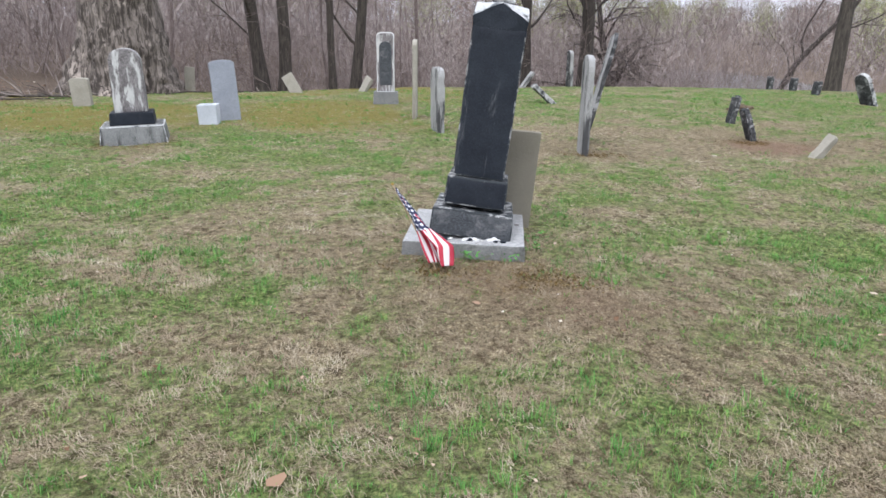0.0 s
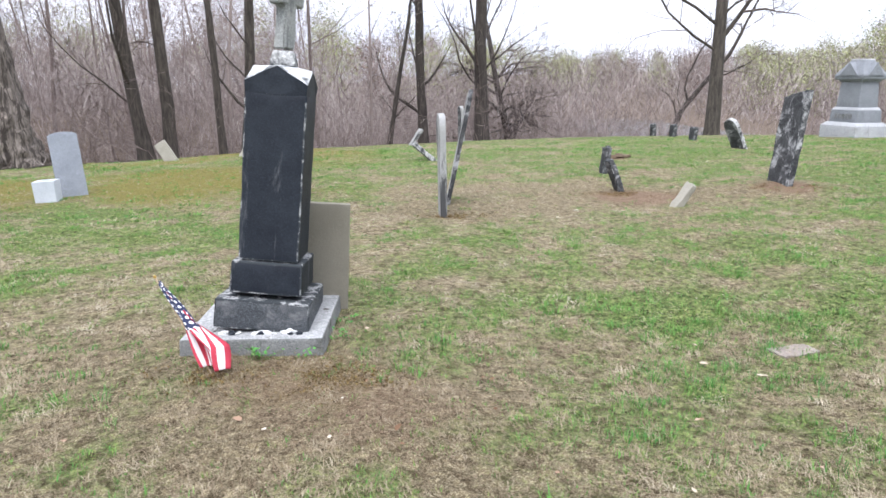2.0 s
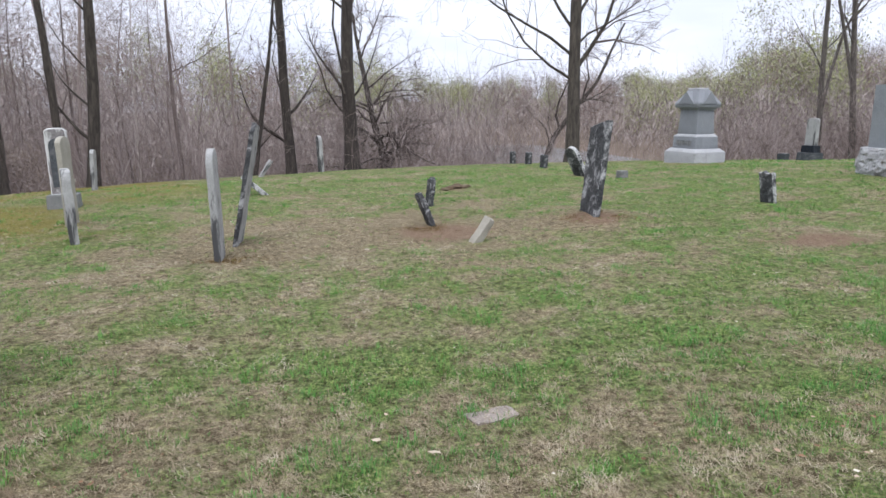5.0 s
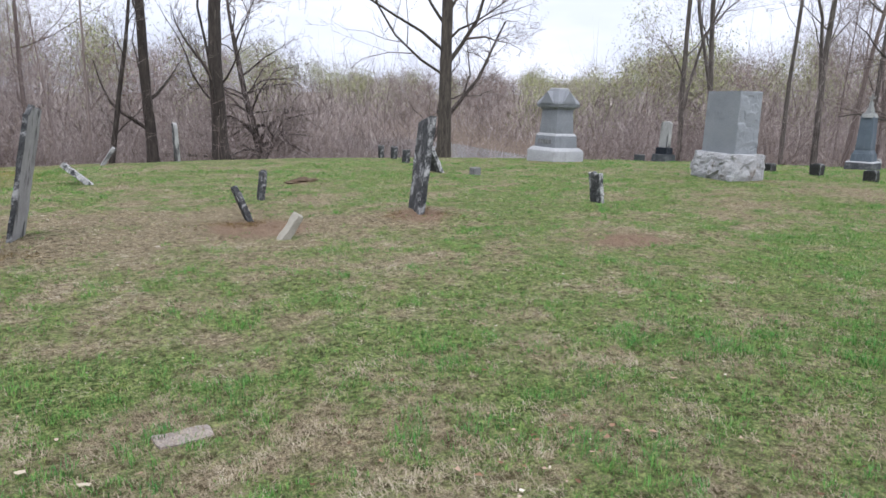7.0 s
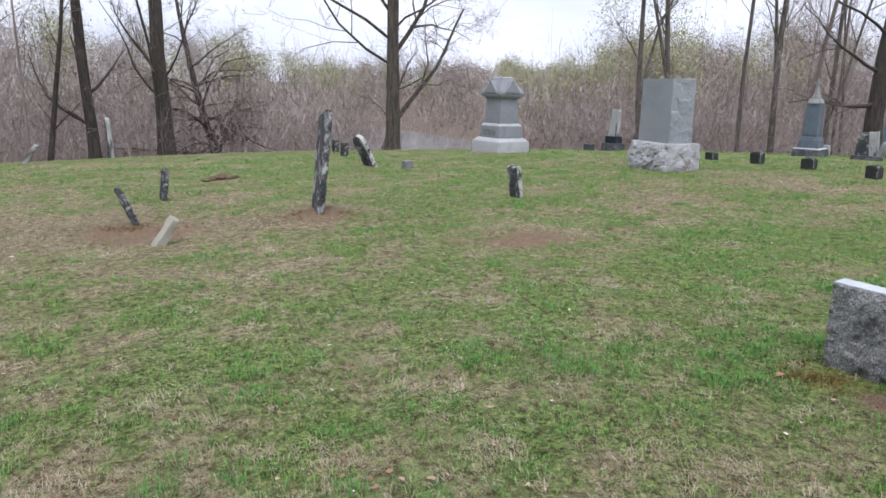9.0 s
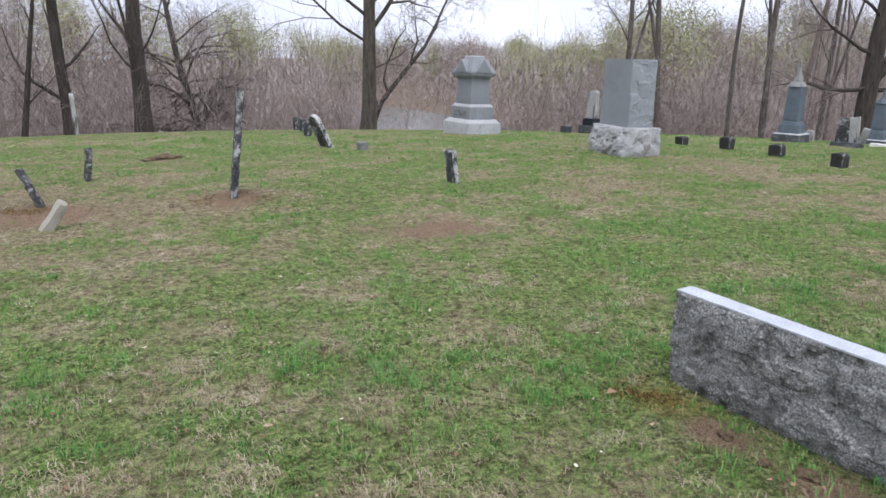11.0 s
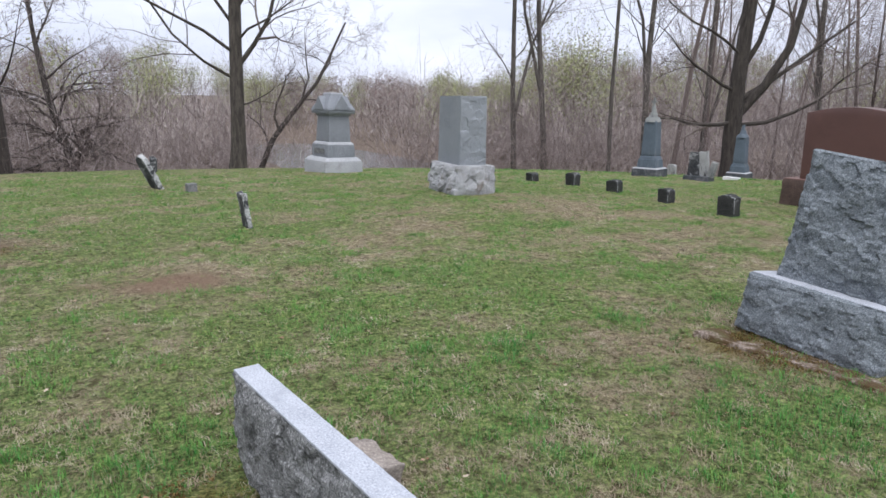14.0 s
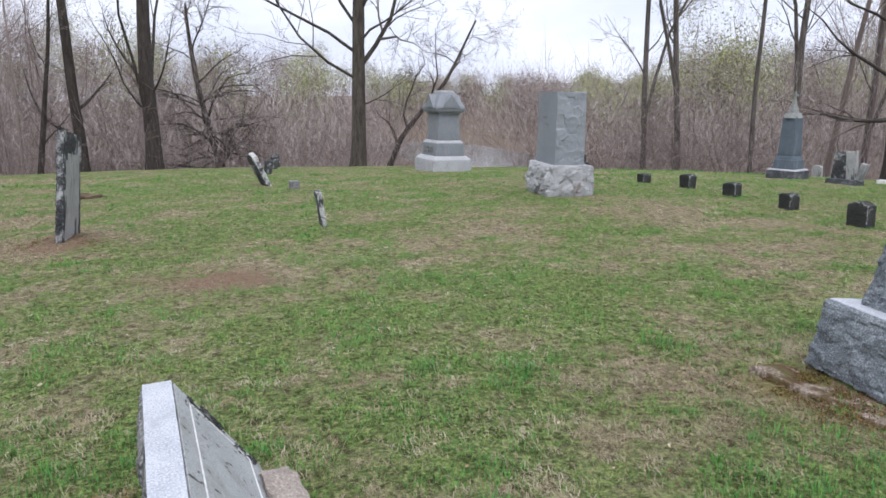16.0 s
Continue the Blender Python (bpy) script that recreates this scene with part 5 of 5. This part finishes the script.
def spread(name, variants, places, material, label, category):
    """Many plants joined into one object. places: x, y, turn, scale, which."""
    vs, fs, n = [], [], 0
    for x, y, turn, scale, which in places:
        v, f, _ = variants[which % len(variants)]
        c, s = math.cos(turn), math.sin(turn)
        q = np.stack([v[:, 0] * c - v[:, 1] * s, v[:, 0] * s + v[:, 1] * c, v[:, 2]], -1) * scale
        vs.append(q + np.array([x, y, ground_z(x, y) - 0.1]))
        fs.append(f + n)
        n += len(v)
    ob = big_mesh(name, np.concatenate(vs), np.concatenate(fs), material)
    return tagged(ob, label, category, kind="stuff")


def big_mesh(name, verts, faces, material):
    me = bpy.data.meshes.new(name)
    k = faces.shape[1]
    me.vertices.add(len(verts))
    me.vertices.foreach_set("co", verts.astype(np.float32).ravel())
    me.loops.add(faces.size)
    me.loops.foreach_set("vertex_index", faces.astype(np.int32).ravel())
    me.polygons.add(len(faces))
    me.polygons.foreach_set("loop_start", np.arange(0, faces.size, k, dtype=np.int32))
    me.materials.append(material)
    me.update(calc_edges=True)
    return new(name, me)


mid_spec = spec_with(count=(13, 5, 3, 0), levels=4)
far_spec = spec_with(count=(14, 5, 0, 0), levels=3)
LOW = (6, 4, 3, 3, 3)
mid_trees = [variant(100 + i, 11 + (i % 4) * 1.5, 0.075 + 0.015 * (i % 3), mid_spec, LOW) for i in range(8)]
far_trees = [variant(200 + i, 9 + (i % 5) * 1.3, 0.085, far_spec, (3, 3, 3, 3, 3)) for i in range(8)]
shrubs = [shrub(300 + i) for i in range(6)]
rng = np.random.RandomState(77)


def bearing(x, y):
    return math.degrees(math.atan2(x - 5.5, y - 1.0))


mid_places, far_places, shrub_places, bud_places, red_places = [], [], [], [], []
while len(mid_places) < 140:
    x, y = rng.uniform(-45, 60), rng.uniform(8, 60)
    r, b = math.hypot(x - 6, y), bearing(x, y)
    if r < 25.5 and not (x < -12 and r > 21) or river(x, y) > 0.05 or b > 80 or b < -75:
        continue
    chance = 1.0 if b < -8 else 0.15 if b < 12 else 0.02 if b < 27 else 0.08 if b < 46 else 1.0
    if rng.rand() < chance:
        mid_places.append((x, y, rng.uniform(0, 6.28), rng.uniform(0.45, 0.85) if -8 < b < 38 else rng.uniform(0.55, 1.0) if b < 0 else rng.uniform(0.75, 1.15), rng.randint(8)))
while len(far_places) < 420:
    x, y = rng.uniform(-130, 170), rng.uniform(55, 185)
    if river(x, y) > 0.02 or (y < 80 and 8 < bearing(x, y) < 30):
        continue
    b = bearing(x, y)
    size = rng.uniform(0.3, 0.52) if 10 < b < 34 else rng.uniform(0.55, 0.95)
    place = (x, y, rng.uniform(0, 6.28), size, rng.randint(8))
    far_places.append(place)
    if rng.rand() < (0.85 if 3 < b < 14 or 25 < b < 40 else 0.2):
        bud_places.append(place)
    elif rng.rand() < 0.7:
        red_places.append(place)
while len(shrub_places) < 440:
    r, b = rng.uniform(23.5, 62), rng.uniform(-62, 72)
    x, y = 5.5 + r * math.sin(radians(b)), 1 + r * math.cos(radians(b))
    if river(x, y) > 0.05 or (x < -9 and r < 24):
        continue
    if 15.5 < b < 26 and rng.rand() < 0.8:
        continue
    shrub_places.append((x, y, rng.uniform(0, 6.28), rng.uniform(0.6, 1.35), rng.randint(6)))
spread("near_woods", mid_trees, mid_places, BRUSH, "bare grey-brown woods on the slope behind the graves", "woods")
spread("far_woods", far_trees, far_places, TWIG, "distant bare woods on the far bank of the river", "woods")
spread("brush", shrubs, shrub_places, BRUSH, "dense leafless reddish-brown brush below the crest", "brush")


def flakes(name, trees, places, per, length, width, loose, material, label, category, upright=0.0):
    """Thin slips about the branch tips of trees: fine twigs or opening buds."""
    centres = []
    for x, y, turn, scale, which in places:
        tips = trees[which % len(trees)][2]
        pick = tips[rng.randint(len(tips), size=per)] * scale
        c, s = math.cos(turn), math.sin(turn)
        pick = np.stack([pick[:, 0] * c - pick[:, 1] * s, pick[:, 0] * s + pick[:, 1] * c, pick[:, 2]], -1)
        centres.append(pick + np.array([x, y, ground_z(x, y)]) + rng.normal(0, loose, (per, 3)))
    c = np.concatenate(centres)
    n = len(c)
    a, b = rng.normal(0, 1, (n, 3)) + np.array([0, 0, upright]), rng.normal(0, 1, (n, 3))
    a /= np.linalg.norm(a, axis=1)[:, None]
    b -= a * (a * b).sum(1)[:, None]
    b /= np.linalg.norm(b, axis=1)[:, None]
    s = rng.uniform(0.5, 1.3, (n, 1))
    v = np.stack([c - b * s * width / 2, c + b * s * width / 2, c + a * s * length], 1).reshape(-1, 3)
    return tagged(big_mesh(name, v, np.arange(3 * n).reshape(-1, 3), material), label, category, kind="stuff")


flakes("far_twigs", far_trees, far_places, 760, 0.9, 0.05, 1.0, FAR_HAZE, "haze of fine bare twigs in the far crowns", "twigs", 1.0)
def thicket(name, spots, tall, length, width, material, label):
    """Upright fine stems at all heights below the crowns."""
    x, y = np.array(spots).T
    n = len(x)
    base = np.stack([x, y, land(x, y) + tall * rng.rand(n) ** 1.4 - 0.2], -1)
    lean = rng.normal(0, 0.75, (n, 3)) + np.array([0, 0, 0.75])
    turn = rng.uniform(0, 6.28, n)
    across = np.stack([np.cos(turn), np.sin(turn), np.zeros(n)], -1) * (width * rng.uniform(0.5, 1.4, n))[:, None] / 2
    v = np.stack([base - across, base + across, base + lean * (length * rng.uniform(0.5, 1.4, n))[:, None]], 1).reshape(-1, 3)
    return tagged(big_mesh(name, v, np.arange(3 * n).reshape(-1, 3), material), label, "brush", kind="stuff")


far_spots = [(x, y) for x, y in zip(rng.uniform(-120, 165, 120000), 50 + 110 * rng.rand(120000) ** 1.5) if river(x, y) < 0.02 and not (y < 66 and 17 < bearing(x, y) < 23.5)]
near_spots = []
while len(near_spots) < 110000:
    r, b = 25 + 45 * rng.rand() ** 1.5, rng.uniform(-60, 70)
    x, y = 5.5 + r * math.sin(radians(b)), 1 + r * math.cos(radians(b))
    if river(x, y) < 0.05 and not (15.5 < b < 26 and rng.rand() < 0.78):
        near_spots.append((x, y))
thicket("far_thicket", far_spots, 5.0, 1.1, 0.10, FAR_HAZE, "dense grey-mauve thicket on the far bank")
thicket("near_thicket", near_spots, 4.2, 0.75, 0.014, HAZE, "dense leafless thicket below the crest")
flakes("near_twigs", mid_trees, mid_places, 900, 0.6, 0.013, 0.5, HAZE, "fine bare twigs in the nearer crowns", "twigs", 0.6)
flakes("budding_leaves", far_trees, bud_places, 1900, 0.24, 0.14, 1.1, BUDS, "pale yellow-green spring buds on far trees", "foliage")
flakes("reddish_buds", far_trees, red_places, 500, 0.20, 0.11, 0.8, RED_BUDS, "brownish red buds on far trees", "foliage")


# ---- lawn ----
def grass_mesh(name, root, across, mid, tip, tone, material, label, fine):
    """Blades from root over mid to tip, three triangles each where fine, else one."""
    n = len(root)
    if fine:
        v, k = np.stack([root - across, root + across, mid + across * 0.8, mid - across * 0.8, tip], 1).reshape(-1, 3), 5
        i = np.arange(n)[:, None] * 5
        tri = np.concatenate([i + np.array([[0, 1, 2]]), i + np.array([[0, 2, 3]]), i + np.array([[3, 2, 4]])], 0)
    else:
        v, k = np.stack([root - across, root + across, tip], 1).reshape(-1, 3), 3
        tri = np.arange(n * 3).reshape(-1, 3)
    ob = big_mesh(name, v, tri, material)
    ob.data.attributes.new("tone", "FLOAT", "POINT").data.foreach_set("value", np.repeat(tone, k).astype(np.float32))
    return tagged(ob, label, "grass", kind="stuff")


def green_blades(name, x0, x1, y0, y1, tufts, per, width, size, label, seed, fine):
    """Tufts of fresh grass, close in the green patches and few in the dry ones."""
    g = np.random.RandomState(seed)
    cx, cy = g.uniform(x0, x1, tufts), g.uniform(y0, y1, tufts)
    green, moss, earth, litter = patches(cx, cy)
    keep = (g.rand(tufts) < (0.14 + 0.9 * np.clip((green - 0.22) * 1.5, 0, 1)) * (1 - 0.85 * earth) * (1 - 0.55 * moss)) & (litter < 0.5)
    cx, cy, green = cx[keep], cy[keep], green[keep]
    lush = np.clip((0.5 * mottle(cx * 2.3, cy * 2.3, 57) + 0.5 * mottle(cx * 7, cy * 7, 59) - 0.40) * 4.2, 0, 1) * np.clip(green * 1.3, 0, 1)
    n = len(cx) * per
    lush, tuft = np.repeat(lush, per), np.repeat(g.rand(len(cx)), per)
    az, out = g.uniform(0, 2 * math.pi, n), np.abs(g.normal(0, 1, n))
    ca, sa = np.cos(az), np.sin(az)
    spread_ = size * (0.45 + 0.5 * lush) * out
    x, y = np.repeat(cx, per) + ca * spread_, np.repeat(cy, per) + sa * spread_
    h = g.uniform(0.4, 1.0, n) * size * (0.28 + 0.80 * lush) * (0.8 + 0.4 * tuft)
    reach = h * g.uniform(0.2, 1.3, n)
    aim = az + g.normal(0, 0.7, n)
    da, db = np.cos(aim), np.sin(aim)
    root = np.stack([x, y, land(x, y) - 0.004], -1)
    across = np.stack([-db, da, np.zeros(n)], -1) * (width * g.uniform(0.6, 1.4, n))[:, None]
    mid = root + np.stack([da * reach * 0.4, db * reach * 0.4, h * 0.75 + 0.004], -1)
    tip = root + np.stack([da * reach, db * reach, h + 0.006], -1)
    tone = 0.42 - 0.38 * lush + 0.36 * (tuft - 0.5) + (0.0 if fine else 0.16)
    return grass_mesh(name, root, across, mid, tip, tone, GRASS_GREEN, label, fine)


def straw_blades(name, x0, x1, y0, y1, count, width, label, seed, fine):
    """Last year's grass lying flat and matted, thickest between the green patches."""
    g = np.random.RandomState(seed)
    x, y = g.uniform(x0, x1, count), g.uniform(y0, y1, count)
    green, moss, earth, litter = patches(x, y)
    mat_ = 0.5 * mottle(x * 5.5, y * 5.5, 71, 2) + 0.5 * mottle(x * 15, y * 15, 73, 2)
    keep = (g.rand(count) < (0.25 + 0.75 * np.clip(1.15 - 1.25 * green, 0, 1)) * np.clip((mat_ - 0.36) * 4.5, 0.05, 1) * (1 - 0.6 * moss) * (1 - 0.45 * earth)) & (litter < 0.5)
    x, y, earth, mat_ = x[keep], y[keep], earth[keep], mat_[keep]
    n = len(x)
    az = 5.0 * mottle(x * 3, y * 3, 75, 2) + g.normal(0, 1.1, n)
    ca, sa = np.cos(az), np.sin(az)
    h, reach = g.uniform(0.003, 0.022, n), g.uniform(0.02, 0.06, n)
    root = np.stack([x, y, land(x, y) + g.uniform(-0.003, 0.006, n)], -1)
    across = np.stack([-sa, ca, np.zeros(n)], -1) * (width * g.uniform(0.6, 1.4, n))[:, None]
    mid = root + np.stack([ca * reach * 0.5, sa * reach * 0.5, h + 0.003], -1)
    tip = root + np.stack([ca * reach, sa * reach, h * 0.5 + 0.004], -1)
    tone = 0.20 + 1.3 * (mat_ - 0.5) - 0.34 * earth + (0.0 if fine else 0.12)
    return grass_mesh(name, root, across, mid, tip, tone, GRASS_STRAW, label, fine)


for i, (x0, x1, y0, y1, tufts, per, width, size, fine) in enumerate(((-3.5, 14, 1.6, 4.6, 26000, 9, 0.0015, 0.048, True), (-6, 16, 4.6, 8.0, 26000, 8, 0.0026, 0.046, False), (-9, 21, 8.0, 17, 30000, 7, 0.0048, 0.045, False))):
    green_blades("green_grass", x0, x1, y0, y1, tufts, per, width, size, "short tufts of fresh green grass", 61 + i, fine)
for i, (x0, x1, y0, y1, count, width, fine) in enumerate(((-3.5, 14, 1.6, 4.6, 330000, 0.0011, True), (-6, 16, 4.6, 8.0, 210000, 0.0017, False), (-9, 21, 8.0, 17, 190000, 0.0032, False))):
    straw_blades("dead_grass", x0, x1, y0, y1, count, width, "flattened dry straw in the lawn", 65 + i, fine)


def fallen_leaves():
    g = np.random.RandomState(91)
    vs, fs, n = [], [], 0
    spots = [(0.42, 3.35, 0.025), (-0.25, 1.85, 0.045), (3.05, 3.75, 0.03), (2.8, 3.9, 0.03), (1.6, 3.7, 0.02), (5.9, 3.7, 0.02)]
    spots += [(g.uniform(-6, 17), g.uniform(1.8, 15), g.uniform(0.006, 0.018) * (1.7 if g.rand() < 0.06 else 1.0)) for _ in range(2400)]
    spots += [(g.normal(4.9, 0.25), g.normal(3.3, 0.2), g.uniform(0.010, 0.024)) for _ in range(26)]
    spots += [(g.uniform(-15, -8), g.uniform(9, 18), g.uniform(0.03, 0.06)) for _ in range(900)]
    for x, y, s in spots:
        turn, curl = g.uniform(0, 6.28), g.uniform(-0.5, 0.9)
        ring = [(math.cos(a) * s * k, math.sin(a) * s * k * 0.62) for a, k in zip(np.linspace(0, 5.5, 7), g.uniform(0.45, 1.25, 7))]
        c, q, z = math.cos(turn), math.sin(turn), ground_z(x, y) + 0.022 + g.uniform(0, 0.012)
        for u, v in ring:
            vs.append((x + u * c - v * q, y + u * q + v * c, z + curl * (v * v) / s + 0.25 * u * g.uniform(-1, 1)))
        vs.append((x, y, z - 0.002))
        fs += [(n + i, n + (i + 1) % 7, n + 7) for i in range(7)]
        n += 8
    ob = big_mesh("fallen_leaves", np.array(vs), np.array(fs), LEAF)
    tagged(ob, "curled dry brown leaves scattered on the grass", "leaves", kind="stuff")


fallen_leaves()


def slab_weeds():
    """Broad-leaved weeds sprouting against the slab of the dark monument."""
    g = np.random.RandomState(97)
    vs, fs, n = [], [], 0
    for cx, cy, count in ((0.40, 4.06, 34), (0.33, 4.08, 18), (0.80, 4.3, 26), (0.82, 4.55, 20), (0.62, 4.05, 14)):
        for _ in range(count):
            x, y = g.normal(cx, 0.045), g.normal(cy, 0.02)
            a, s, h = g.uniform(0, 6.28), g.uniform(0.012, 0.026), g.uniform(0.01, 0.06)
            z = ground_z(x, y) + h
            d, w = np.array([math.cos(a), math.sin(a), g.uniform(0.1, 0.9)]), np.array([-math.sin(a), math.cos(a), 0.0])
            p = np.array([x, y, z])
            vs += [p, p + d * s * 0.5 + w * s * 0.42, p + d * s, p + d * s * 0.5 - w * s * 0.42, np.array([x, y, z - h - 0.01]), np.array([x + 0.002, y, z - h - 0.01])]
            fs += [(n, n + 1, n + 2), (n, n + 2, n + 3), (n + 4, n + 5, n)]
            n += 6
    ob = big_mesh("weeds", np.array(vs), np.array(fs), GRASS_GREEN)
    ob.data.attributes.new("tone", "FLOAT", "POINT").data.foreach_set("value", np.repeat(g.uniform(0, 0.25, n // 6), 6).astype(np.float32))
    tagged(ob, "small broad-leaved weeds sprouting along a stone slab", "weeds", kind="stuff")


slab_weeds()


def moss_tufts():
    """Low orange-brown moss at the foot of some stones."""
    g = np.random.RandomState(93)
    spots = ((7.72, 3.42, 0.13, 2600), (11.12, 3.80, 0.20, 3200), (11.15, 3.40, 0.18, 2200), (0.80, 3.78, 0.20, 1300), (0.1, 3.85, 0.15, 1200), (1.75, 7.85, 0.25, 1500), (4.15, 9.1, 0.3, 2500), (6.1, 8.8, 0.3, 2000), (-3.9, 8.1, 0.35, 2500))
    cs = []
    for x, y, r, n in spots:
        px, py = g.normal(x, r, n), g.normal(y, r * 0.6, n)
        keep = fbm(px * 7, py * 7, 95, 3) > 0.47
        cs.append(np.stack([px, py, land(px, py) + g.uniform(-0.002, 0.016, n)], -1)[keep])
    c = np.concatenate(cs)
    n = len(c)
    a = g.normal(0, 1, (n, 3)) + np.array([0, 0, 0.8])
    a /= np.linalg.norm(a, axis=1)[:, None]
    b = np.cross(a, g.normal(0, 1, (n, 3)))
    b /= np.linalg.norm(b, axis=1)[:, None]
    s = g.uniform(0.006, 0.016, (n, 1))
    v = np.stack([c - b * s * 0.4, c + b * s * 0.4, c + a * s], 1).reshape(-1, 3)
    tagged(big_mesh("moss", v, np.arange(3 * n).reshape(-1, 3), MOSS_TUFT), "low orange-brown moss at the foot of the stones", "moss", kind="stuff")


moss_tufts()
